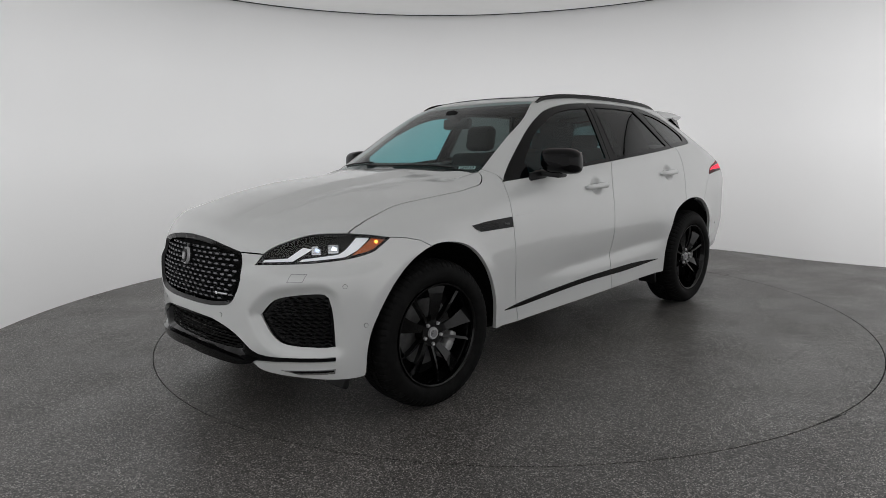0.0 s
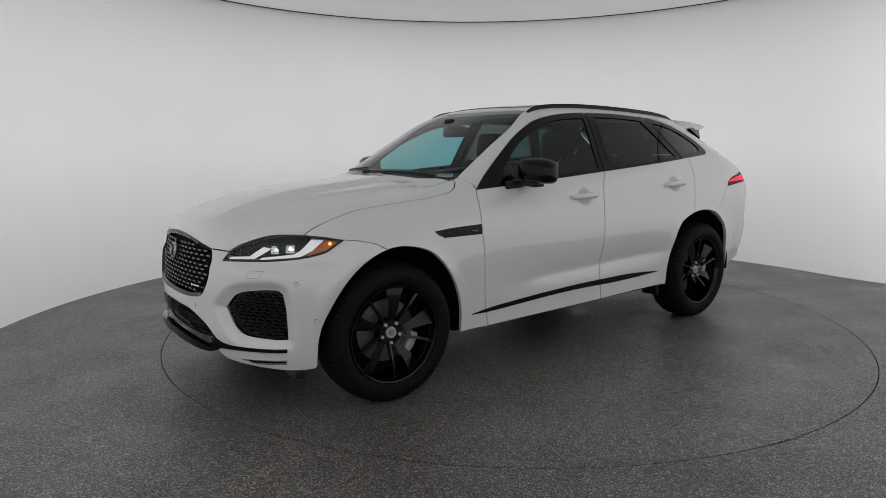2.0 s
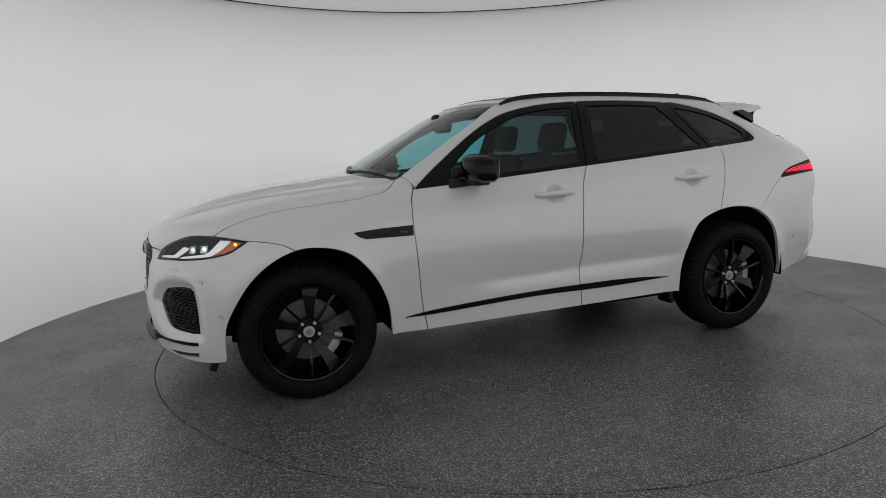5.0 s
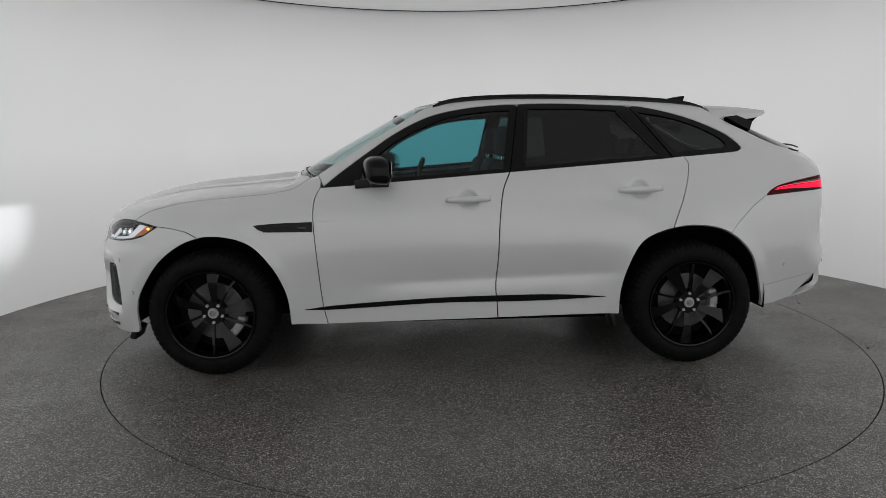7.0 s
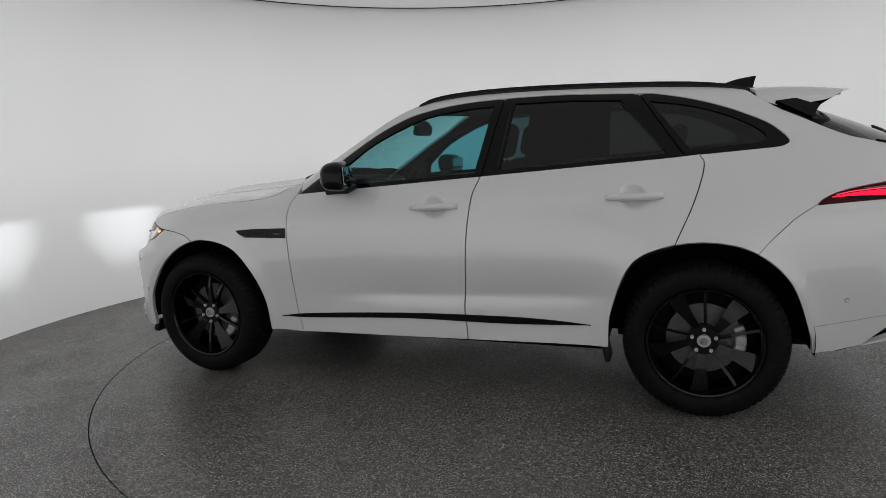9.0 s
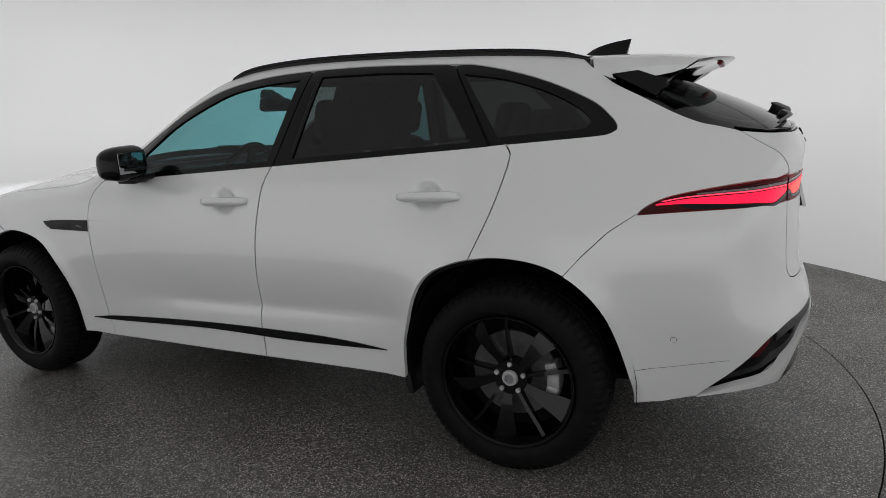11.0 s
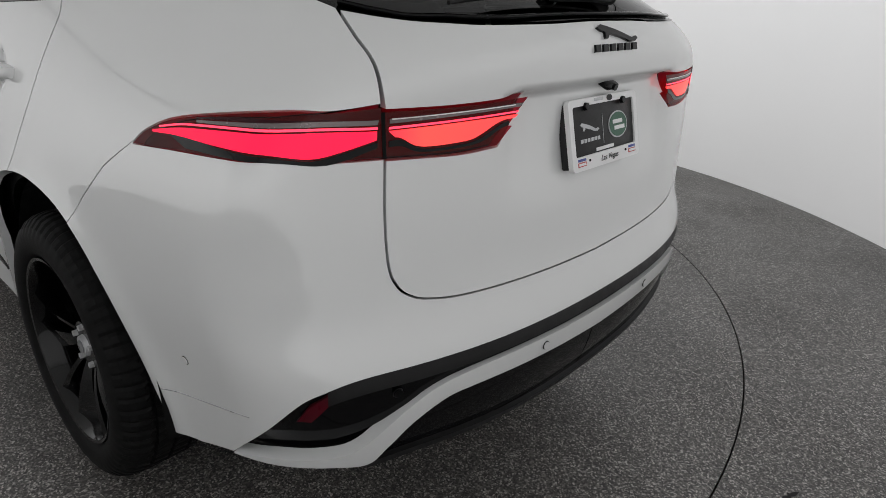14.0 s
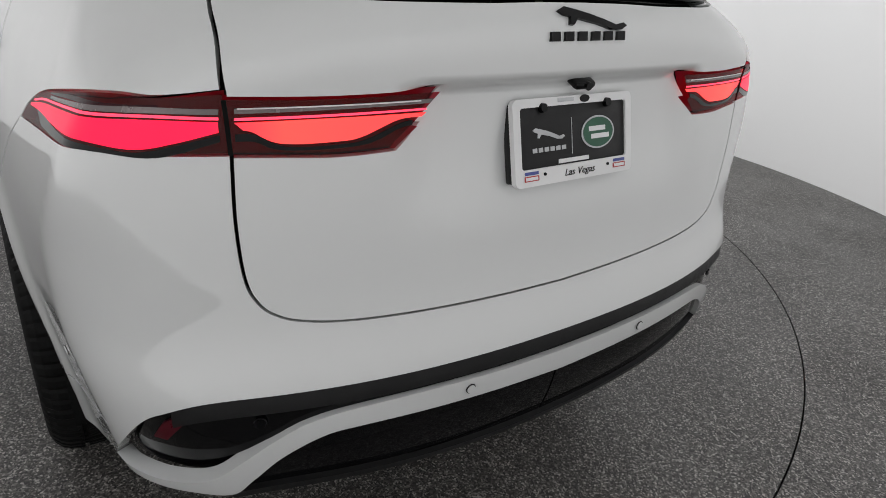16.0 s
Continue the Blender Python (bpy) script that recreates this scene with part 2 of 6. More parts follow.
X_TAIL = Curve(0.2, 3.76, 0.32, 3.85, 0.45, 3.905, 0.56, 3.922, 0.65, 3.914, 0.72, 3.886, 0.8, 3.870, 0.95, 3.864, 1.05, 3.858, 1.12, 3.858, 1.2, 3.864, 1.27, 3.848, 1.4, 3.79)


def belt(x):
    return 1.110 + (x - 0.635) * 0.0750


def half_width(x, z):
    zb = np.maximum(belt(x), 1.065)
    zs = [0.28 + 0 * x, 0.50 + 0 * x, 0.75 + 0 * x, 1.0 + 0 * x, zb, 1.62 + 0 * x]
    ws = [w(x) for w in (W_SILL, W_LOW, W_MID, W_HIGH, W_BELT, W_ROOF)]
    s = [(ws[i + 1] - ws[i]) / (zs[i + 1] - zs[i]) for i in range(5)]
    d = [s[0]] + [0.5 * (s[i] + s[i + 1]) for i in range(4)] + [s[4] - 0.1]
    d[4] = s[4] + 0.02
    out = ws[0] + s[0] * (z - zs[0])
    for i in range(5):
        h = zs[i + 1] - zs[i]
        t = np.clip((z - zs[i]) / h, 0, 1)
        v = (2 * t**3 - 3 * t**2 + 1) * ws[i] + (t**3 - 2 * t**2 + t) * h * d[i] + (3 * t**2 - 2 * t**3) * ws[i + 1] + (t**3 - t**2) * h * d[i + 1]
        out = np.where(z >= zs[i], v, out)
    out = np.where(z > zs[5], ws[5] + d[5] * (z - zs[5]), out)
    for cx in (0, WHEELBASE):
        r = np.hypot(x - cx, z - 0.378)
        out = out + 0.010 * np.exp(-((r - 0.46) / 0.045) ** 2)
    # the pressed hollow along the lower doors
    hollow = step(0.75, 1.3, x) * step(2.62, 2.2, x)
    d = z - (0.525 + 0.03 * (x - 0.65))
    out = out - 0.020 * hollow * np.exp(-(np.where(d > 0, d / 0.11, -d / 0.05) ** 1.3))
    return out


def hood_top(x, a):
    crown = 0.064 * (a / 0.75) ** 2.4
    ridge = np.clip((0.365 - 0.06 * x - a) / 0.135, 0, 1)
    crease = (0.020 * ridge + 0.009 * step(0.48 + 0.08 * x, 0.43 + 0.08 * x, a)) * step(-0.85, -0.40, x) - 0.004
    shoulder = 0.055 * step(0.30, 0.66, x) * step(0.55, 0.70, a)
    return Z_TOP(x) - crown + crease + shoulder


def cabin_top(x, a):
    lean = 0.070 * step(1.75, 0.75, x) + 0.045
    tail = 0.10 * step(3.0, 3.6, x)
    return Z_SCREEN(x) - (lean + tail) * (a / 0.65) ** 2.6 * 0.9


def nose_x(a, z):
    k = 0.44 + 0.13 * step(0.74, 0.80, z) + 0.06 * step(0.8, 0.95, z)
    return X_NOSE(z) + k * a**2.5


def tail_x(a, z):
    return X_TAIL(z) - (0.26 + 0.03 * step(0.85, 0.6, z)) * a**2.8


def body(x, y, z):
    """Below nought inside the body, about metres outside it."""
    a = np.abs(y)
    side = a - half_width(x, z)
    hood = 0.92 * (z - hood_top(x, a))
    cabin = 0.88 * (z - cabin_top(x, a))
    top = np.where(x < 0.25, hood, np.minimum(hood, cabin))
    top = np.where(x > 1.3, cabin, top)
    f = smax(side, top, 0.10)
    f = smax(f, nose_x(a, z) - x, 0.09)
    return smax(f, x - tail_x(a, z), 0.060 + 0.07 * step(1.02, 0.84, z))


def gradient(p, e=0.002):
    g = np.stack([body(*(p + e * k).T) - body(*(p - e * k).T) for k in np.eye(3)], 1)
    return g / np.maximum(np.linalg.norm(g, axis=1), 1e-9)[:, None]


def root(start, way, far, n=36):
    """The first point from start along way, at most far metres on, at which the body is met."""
    lo, hi = np.zeros(len(start)), np.full(len(start), far)
    met = np.zeros(len(start), bool)
    before = np.zeros(len(start))
    for s in np.linspace(0, far, n):
        inside = body(*(start + way * s).T) < 0
        hit = inside & ~met
        lo[hit], hi[hit] = before[hit], s
        met |= inside
        before = np.where(met, before, s)
    for _ in range(17):
        mid = 0.5 * (lo + hi)
        inside = body(*(start + way * mid[:, None]).T) < 0
        hi, lo = np.where(inside, mid, hi), np.where(inside, lo, mid)
    return start + way * (0.5 * (lo + hi))[:, None]


# ways of laying a drawing on the body: (u, v) to a point of it, and back
class Side:
    def solve(self, q):
        s = np.stack([q[:, 0], np.full(len(q), -1.15), q[:, 1]], 1)
        return root(s, np.array([[0, 1.0, 0]]), 1.15)

    def uv(self, p):
        return p[:, [0, 2]]


class Deck:
    def solve(self, q):
        s = np.stack([q[:, 0], q[:, 1], np.full(len(q), 1.8)], 1)
        return root(s, np.array([[0, 0, -1.0]]), 1.5, 60)

    def uv(self, p):
        return p[:, :2]


class Turned:
    """Round an upright axis at x = centre; sign -1 for the nose, 1 for the tail."""

    def __init__(self, centre, sign):
        self.centre, self.sign = centre, sign

    def solve(self, q):
        th = q[:, 0] / 0.9
        way = np.stack([self.sign * np.cos(th), -np.sin(th), 0 * th], 1)
        s = np.stack([self.centre + 0 * th, 0 * th, q[:, 1]], 1) + way * 1.6
        return root(s, -way, 1.55)

    def uv(self, p):
        return np.stack([0.9 * np.arctan2(-p[:, 1], self.sign * (p[:, 0] - self.centre)), p[:, 2]], 1)


class Barrel:
    """Round the car's long axis at the height z0; v grows from the flank to the roof."""
    z0 = 0.55

    def solve(self, q):
        ph = q[:, 1] / 0.85
        way = np.stack([0 * ph, -np.cos(ph), np.sin(ph)], 1)
        s = np.stack([q[:, 0], 0 * ph, self.z0 + 0 * ph], 1) + way * 1.5
        return root(s, -way, 1.5)

    def uv(self, p):
        return np.stack([p[:, 0], 0.85 * np.arctan2(p[:, 2] - self.z0, -p[:, 1])], 1)


class Slant:
    """Looked at from ahead and above, for sheets that roll from the hood to the nose."""
    c, s = math.cos(radians(42)), math.sin(radians(42))

    def solve(self, q):
        e, d = np.array([self.s, 0, self.c]), np.array([self.c, 0, -self.s])
        start = q[:, :1] * e + np.stack([0 * q[:, 0], q[:, 1], 0 * q[:, 0]], 1) - d * 2.2
        return root(start, d[None], 3.2, 150)

    def uv(self, p):
        return np.stack([p[:, 0] * self.s + p[:, 2] * self.c, p[:, 1]], 1)


SLANT = Slant()
SIDE, DECK, NOSE, TAIL, BARREL = Side(), Deck(), Turned(0.15, -1), Turned(2.75, 1), Barrel()


# ---- tools for meshes ----
def mesh_ob(name, verts, faces, material, parent=None, label="", normals=None, smooth=True):
    me = bpy.data.meshes.new(name)
    me.from_pydata([tuple(map(float, v)) for v in verts], [], [tuple(int(i) for i in f) for f in faces])
    me.materials.append(material)
    me.polygons.foreach_set("use_smooth", [smooth] * len(me.polygons))
    if normals is not None:
        me.normals_split_custom_set([tuple(map(float, n)) for n in normals])
    me.update()
    ob = new(name, me)
    if parent is not None:
        ob.parent = parent
    if label:
        tagged(ob, label)
    return ob


def part(name, bm, material, parent=None, label="", smooth=True, sharp=35):
    me = bpy.data.meshes.new(name)
    bmesh.ops.recalc_face_normals(bm, faces=bm.faces)
    for f in bm.faces:
        f.smooth = smooth
    for e in bm.edges:
        if len(e.link_faces) == 2 and e.calc_face_angle(0) > radians(sharp):
            e.smooth = False
    bm.to_mesh(me)
    bm.free()
    me.materials.append(material)
    ob = new(name, me)
    if parent is not None:
        ob.parent = parent
    if label:
        tagged(ob, label)
    return ob


def box(bm, size, m=Matrix(), bevel=0.0, segments=2):
    made = bmesh.ops.create_cube(bm, size=1, matrix=m @ Matrix.Diagonal((*size, 1)))["verts"]
    if bevel:
        es = list({e for v in made for e in v.link_edges})
        bmesh.ops.bevel(bm, geom=es, offset=bevel, segments=segments, affect="EDGES", profile=0.5)
    return made


def tube(bm, radius, depth, m=Matrix(), segments=32, radius2=None):
    return bmesh.ops.create_cone(bm, cap_ends=True, segments=segments, radius1=radius, radius2=radius if radius2 is None else radius2, depth=depth, matrix=m)["verts"]


def revolve(profile, segments=48, closed=False):
    """Verts and faces of a profile of (radius, along) turned round the y axis."""
    n = len(profile)
    vs, fs = [], []
    for s in range(segments):
        a = 2 * math.pi * s / segments
        vs += [(r * math.cos(a), y, r * math.sin(a)) for r, y in profile]
    for s in range(segments):
        t = (s + 1) % segments
        for i in range(n if closed else n - 1):
            j = (i + 1) % n
            fs.append((s * n + i, s * n + j, t * n + j, t * n + i))
    return vs, fs


def spline(pts, per=8):
    p = np.array(pts, float)
    if len(p) < 3:
        return np.array([p[0] + (p[-1] - p[0]) * k / per for k in range(per + 1)])
    q = np.vstack([2 * p[0] - p[1], p, 2 * p[-1] - p[-2]])
    out = []
    for i in range(1, len(q) - 2):
        a, b, c, d = q[i - 1:i + 3]
        for k in range(per):
            s = k / per
            out.append(0.5 * (2 * b + (c - a) * s + (2 * a - 5 * b + 4 * c - d) * s * s + (3 * b - 3 * c + d - a) * s**3))
    return np.array(out + [p[-1]])


# ---- the booth ----
BOOTH = (1.66, 0.03)
WALL_TOP = 3.03


def booth_edge(phi):
    """The wall's line in plan: round behind the car, wider on the side where the camera walks."""
    down = math.degrees(math.asin(max(-1, min(1, -math.sin(phi)))))
    wide = 75 if math.cos(phi) > 0 else 52
    s = max(0, min(1, (down - 12) / (wide - 12)))
    r = 3.91 + 2.5 * s * s * (3 - 2 * s)
    return BOOTH[0] + r * math.cos(phi), BOOTH[1] + r * math.sin(phi)


def build_booth():
    n = 160
    edge = [booth_edge(2 * math.pi * i / n) for i in range(n)]
    vs, fs = [], []
    for k, (out, z) in enumerate([(0, 0.0), (0, 0.7), (0, 1.4), (0, 2.1), (0, WALL_TOP), (0.12, WALL_TOP), (0.12, -0.05)]):
        for x, y in edge:
            d = Vector((x - BOOTH[0], y - BOOTH[1])).normalized() * out
            vs.append((x + d.x, y + d.y, z))
    for k in range(6):
        for i in range(n):
            j = (i + 1) % n
            fs.append((k * n + i, (k + 1) * n + i, (k + 1) * n + j, k * n + j))
    tagged(mesh_ob("wall_round", vs, fs, WALL_M), "seamless round white fabric wall, its backlight painted as glow by height", "wall", kind="structure")
    # ceiling: a disc with a thin dark shadow gap all round
    def ring(scale, z):
        return [(BOOTH[0] + (x - BOOTH[0]) * scale, BOOTH[1] + (y - BOOTH[1]) * scale, z) for x, y in edge]
    vs = ring(0.995, WALL_TOP - 0.005) + ring(0.6, WALL_TOP - 0.005) + ring(0.2, WALL_TOP - 0.005) + ring(0.995, WALL_TOP + 0.1)
    fs = [tuple(range(3 * n - 1, 2 * n - 1, -1)), tuple(range(3 * n, 4 * n))]
    for k in range(2):
        fs += [(k * n + i, k * n + (i + 1) % n, (k + 1) * n + (i + 1) % n, (k + 1) * n + i) for i in range(n)]
    fs += [(i, 3 * n + i, 3 * n + (i + 1) % n, (i + 1) % n) for i in range(n)]
    tagged(mesh_ob("ceiling", vs, fs, CEILING_M, smooth=False), "flat pale grey ceiling disc with an added glow", "ceiling", kind="structure")
    vs = ring(1.003, WALL_TOP - 0.012) + ring(0.9945, WALL_TOP - 0.012) + ring(0.9945, WALL_TOP + 0.02) + ring(1.003, WALL_TOP + 0.02)
    fs = [(k * n + i, k * n + (i + 1) % n, ((k + 1) % 4) * n + (i + 1) % n, ((k + 1) % 4) * n + i) for k in range(4) for i in range(n)]
    tagged(mesh_ob("trim", vs, fs, SEAM_M), "thin dark seam strip between wall and ceiling", "trim", kind="structure")
    # floor: a still outer part and a turntable, with a narrow open joint between them
    c, r0 = (1.679, 0.078), 2.559
    inner = [(c[0] + (r0 + 0.003) * math.cos(2 * math.pi * i / n), c[1] + (r0 + 0.003) * math.sin(2 * math.pi * i / n)) for i in range(n)]
    vs = [(x, y, 0) for x, y in edge] + [(x, y, 0) for x, y in inner] + [(x, y, -0.05) for x, y in inner]
    fs = [(i, (i + 1) % n, n + (i + 1) % n, n + i) for i in range(n)] + [(n + i, n + (i + 1) % n, 2 * n + (i + 1) % n, 2 * n + i) for i in range(n)]
    tagged(mesh_ob("floor", vs, fs, FLOOR_M, smooth=False), "dark grey speckled resin-coated floor", "floor", kind="structure")
    disc = [(c[0] + (r0 - 0.003) * math.cos(2 * math.pi * i / n), c[1] + (r0 - 0.003) * math.sin(2 * math.pi * i / n)) for i in range(n)]
    vs = [(x, y, 0) for x, y in disc] + [(x, y, -0.05) for x, y in disc]
    fs = [tuple(range(n))] + [(i, n + i, n + (i + 1) % n, (i + 1) % n) for i in range(n)]
    tagged(mesh_ob("turntable_floor", vs, fs, FLOOR_M, smooth=False), "round turntable flush with the floor, same speckled coating", "turntable", kind="structure")
    under = [(c[0] + (r0 + k) * math.cos(2 * math.pi * i / n), c[1] + (r0 + k) * math.sin(2 * math.pi * i / n), -0.03) for k in (-0.03, 0.03) for i in range(n)]
    tagged(mesh_ob("floor_joint", under, [(i, (i + 1) % n, n + (i + 1) % n, n + i) for i in range(n)], SEAM_M), "narrow dark joint round the turntable", "joint", kind="structure")


build_booth()


from mathutils.geometry import delaunay_2d_cdt


# ---- laying panels on the body's form ----
def inset_line(q, by, keep=None):
    prev, nxt = np.roll(q, 1, 0), np.roll(q, -1, 0)
    def nrm(d):
        l = np.maximum(np.linalg.norm(d, axis=1), 1e-9)
        return np.stack([-d[:, 1], d[:, 0]], 1) / l[:, None]
    n1, n2 = nrm(q - prev), nrm(nxt - q)
    m = n1 + n2
    l = np.maximum((m * m).sum(1), 0.35)
    shift = m * (2 * by / l)[:, None]
    if keep is not None:
        shift[keep] = 0
    return q + shift


def inside_of(q, line):
    """Which points of a drawing lie inside a closed line."""
    odd = np.zeros(len(q), bool)
    for i in range(len(line)):
        (x1, y1), (x2, y2) = line[i - 1], line[i]
        if y1 != y2:
            odd ^= ((y1 > q[:, 1]) != (y2 > q[:, 1])) & (q[:, 0] < (x2 - x1) * (q[:, 1] - y1) / (y2 - y1) + x1)
    return odd


def cut(q, cell):
    """Points and faces of a fine net inside the closed line q."""
    line = []
    for i in range(len(q)):
        a, b = q[i - 1], q[i]
        k = max(1, int(np.ceil(np.linalg.norm(b - a) / cell)))
        line += [a + (b - a) * s / k for s in range(k)]
    line = np.array(line)
    gx = np.arange(q[:, 0].min() + 0.37 * cell, q[:, 0].max(), cell)
    gy = np.arange(q[:, 1].min() + 0.41 * cell, q[:, 1].max(), cell)
    grid = np.stack(np.meshgrid(gx, gy, indexing="ij"), 2).reshape(-1, 2)
    grid = grid[inside_of(grid, q)]
    near = {}
    for p in line:
        near.setdefault((int(np.floor(p[0] / cell)), int(np.floor(p[1] / cell))), []).append(p)
    keep = []
    for p in grid:
        i, j = int(np.floor(p[0] / cell)), int(np.floor(p[1] / cell))
        close = False
        for di in (-1, 0, 1):
            for dj in (-1, 0, 1):
                for r in near.get((i + di, j + dj), ()):
                    if (p[0] - r[0]) ** 2 + (p[1] - r[1]) ** 2 < (0.5 * cell) ** 2:
                        close = True
        if not close:
            keep.append(p)
    pts = np.vstack([line, np.array(keep).reshape(-1, 2)])
    n = len(line)
    edges = [(i, (i + 1) % n) for i in range(n)]
    out = delaunay_2d_cdt([Vector(p) for p in pts], edges, [], 0, 1e-6)
    vs = np.array([tuple(v) for v in out[0]])
    fs = np.array(out[2])
    mid = vs[fs].mean(1)
    fs = fs[inside_of(mid, q)]
    # drop hair-thin slivers along the edge
    a, b, c = vs[fs[:, 0]], vs[fs[:, 1]], vs[fs[:, 2]]
    area = np.abs((b[:, 0] - a[:, 0]) * (c[:, 1] - a[:, 1]) - (b[:, 1] - a[:, 1]) * (c[:, 0] - a[:, 0]))
    longest = np.max([np.linalg.norm(b - a, axis=1), np.linalg.norm(c - b, axis=1), np.linalg.norm(a - c, axis=1)], axis=0)
    fs = fs[area > 4e-4 * longest]
    used = np.unique(fs)
    back = np.full(len(vs), -1)
    back[used] = np.arange(len(used))
    return vs[used], [list(f) for f in back[fs]]


def face_normal(pts, f):
    x = y = z = 0.0
    for i in range(len(f)):
        a, b = pts[f[i - 1]], pts[f[i]]
        x += (a[1] - b[1]) * (a[2] + b[2])
        y += (a[2] - b[2]) * (a[0] + b[0])
        z += (a[0] - b[0]) * (a[1] + b[1])
    return np.array((x, y, z))


def trace(proj, *segments, per=8):
    """Points of the body under a drawn line of smooth segments."""
    q = np.vstack([spline(s, per) for s in segments])
    return proj.solve(q)


def both(line):
    """A line on the car's left, carried on over the middle to its mirror image."""
    return np.vstack([line, (line * np.array([1, -1, 1]))[::-1]])


def panel(name, outline, proj, material, parent, label="", cell=0.022, offset=0.0, gap=0.0033, rim=0.022, keep=None, mirror=False, depth=None):
    """A sheet of the body inside an outline of body points, with folded edges. depth: a function of the points that pushes them inward."""
    q = proj.uv(outline)
    d = np.linalg.norm(q - np.roll(q, 1, 0), axis=1)
    ok = d > 2e-3
    q = q[ok]
    k = keep(outline[ok]) if keep else None
    area = 0.5 * np.sum(q[:, 0] * np.roll(q[:, 1], -1) - np.roll(q[:, 0], -1) * q[:, 1])
    if area < 0:
        q, k = q[::-1], (k[::-1] if k is not None else None)
    if gap:
        q = inset_line(q, gap, k)
    pts, faces = cut(q, cell)
    p = proj.solve(pts)
    n = gradient(p)
    p = p + n * offset
    if depth is not None:
        p = p - n * depth(p)[:, None]
        turned = np.zeros_like(p)
        pl = p.tolist()
        for f in faces:
            a = face_normal(pl, f)
            a = a if a @ n[f[0]] > 0 else -a
            for i in f:
                turned[i] += a
        n = turned / np.maximum(np.linalg.norm(turned, axis=1), 1e-12)[:, None]
    verts = [tuple(v) for v in p]
    pl = p.tolist()
    out, loops, count = [], [], {}
    for f in faces:
        if face_normal(pl, f) @ n[f[0]] < 0:
            f = f[::-1]
        out.append(f)
        loops += [n[i] for i in f]
        for i in range(len(f)):
            e = (f[i - 1], f[i])
            count[e] = count.get(e, 0) + 1
    if rim:
        low = {}
        def under(i):
            if i not in low:
                low[i] = len(verts)
                verts.append(tuple(p[i] - n[i] * rim))
            return low[i]
        for a, b in list(count):
            if (b, a) in count or np.linalg.norm(p[a] - p[b]) < 1e-6:
                continue
            f = [b, a, under(a), under(b)]
            side = np.cross(p[a] - p[b], -n[a])
            side = side / max(np.linalg.norm(side), 1e-9)
            out.append(f)
            loops += [side] * 4
    made = [mesh_ob(name, verts, out, material, parent, label, loops)]
    if mirror:
        mv = [(x, -y, z) for x, y, z in verts]
        mf, ml, at = [], [], 0
        for f in out:
            ln = loops[at:at + len(f)]
            at += len(f)
            mf.append(f[::-1])
            ml += [(v[0], -v[1], v[2]) for v in ln[::-1]]
        made.append(mesh_ob(name, mv, mf, material, mirror if not isinstance(mirror, bool) else parent, label, ml))
    return made


def line_distance(q, line):
    """How far points of a drawing lie from a closed line, below nought inside it."""
    best, odd = np.full(len(q), 9.0), np.zeros(len(q), bool)
    for i in range(len(line)):
        a, b = line[i - 1], line[i]
        d = b - a
        t = np.clip(((q - a) @ d) / max(d @ d, 1e-12), 0, 1)
        best = np.minimum(best, np.linalg.norm(q - a - t[:, None] * d, axis=1))
        if a[1] != b[1]:
            odd ^= ((a[1] > q[:, 1]) != (b[1] > q[:, 1])) & (q[:, 0] < (b[0] - a[0]) * (q[:, 1] - a[1]) / (b[1] - a[1]) + a[0])
    return np.where(odd, -best, best)


def area_of(q):
    return 0.5 * np.sum(q[:, 0] * np.roll(q[:, 1], -1) - np.roll(q[:, 0], -1) * q[:, 1])


def pierced(outer, *holes):
    """One outline with holes, joined to it by slits."""
    o = outer if area_of(outer) > 0 else outer[::-1]
    for h in holes:
        h = h if area_of(h) < 0 else h[::-1]
        d = np.linalg.norm(o[:, None] - h[None], axis=2)
        i, j = np.unravel_index(np.argmin(d), d.shape)
        h = np.roll(h, -j, 0)
        o = np.vstack([o[:i + 1], h, h[:1], o[i:]])
    return o


def on_body(proj, u, v, lift=0.0):
    """A pose on the body: local x to the right of one who looks at it, y up, z outward."""
    p = proj.solve(np.array([[u, v]]))
    n = Vector(gradient(p)[0])
    right = Vector((0, 0, 1)).cross(n).normalized()
    up = n.cross(right)
    m = Matrix.Identity(4)
    for i, a in enumerate((right, up, n)):
        m.col[i][:3] = a
    m.col[3][:3] = Vector(p[0]) + n * lift
    return m


def mirrored(ob, parent=None):
    """A mirror image of a part on the car's other side."""
    me = ob.data.copy()
    ow = ob.matrix_basis
    me.transform(Matrix.Diagonal((1, -1, 1, 1)) @ ow)
    me.flip_normals()
    two = new(ob.name.split(".")[0], me)
    two.parent = parent if parent is not None else ob.parent
    for k in ("label", "category"):
        if k in ob:
            two[k] = ob[k]
    return two


def rod(points, radius, material, name, parent, label="", sides=8, flat=1.0):
    """A bar along a smooth line."""
    q = spline(points, 6)
    bm = bmesh.new()
    rings = []
    for i, p in enumerate(q):
        d = Vector(q[min(i + 1, len(q) - 1)] - q[max(i - 1, 0)]).normalized()
        s = d.cross(Vector((0, 0, 1)))
        s = s.normalized() if s.length > 0.05 else Vector((1, 0, 0))
        t = s.cross(d)
        r = radius(i / (len(q) - 1)) if callable(radius) else radius
        rings.append([bm.verts.new(Vector(p) + s * r * math.cos(2 * math.pi * k / sides) + t * r * flat * math.sin(2 * math.pi * k / sides)) for k in range(sides)])
    for a, b in zip(rings, rings[1:]):
        for k in range(sides):
            bm.faces.new((a[k], a[(k + 1) % sides], b[(k + 1) % sides], b[k]))
    bm.faces.new(rings[0][::-1])
    bm.faces.new(rings[-1])
    return part(name, bm, material, parent, label)


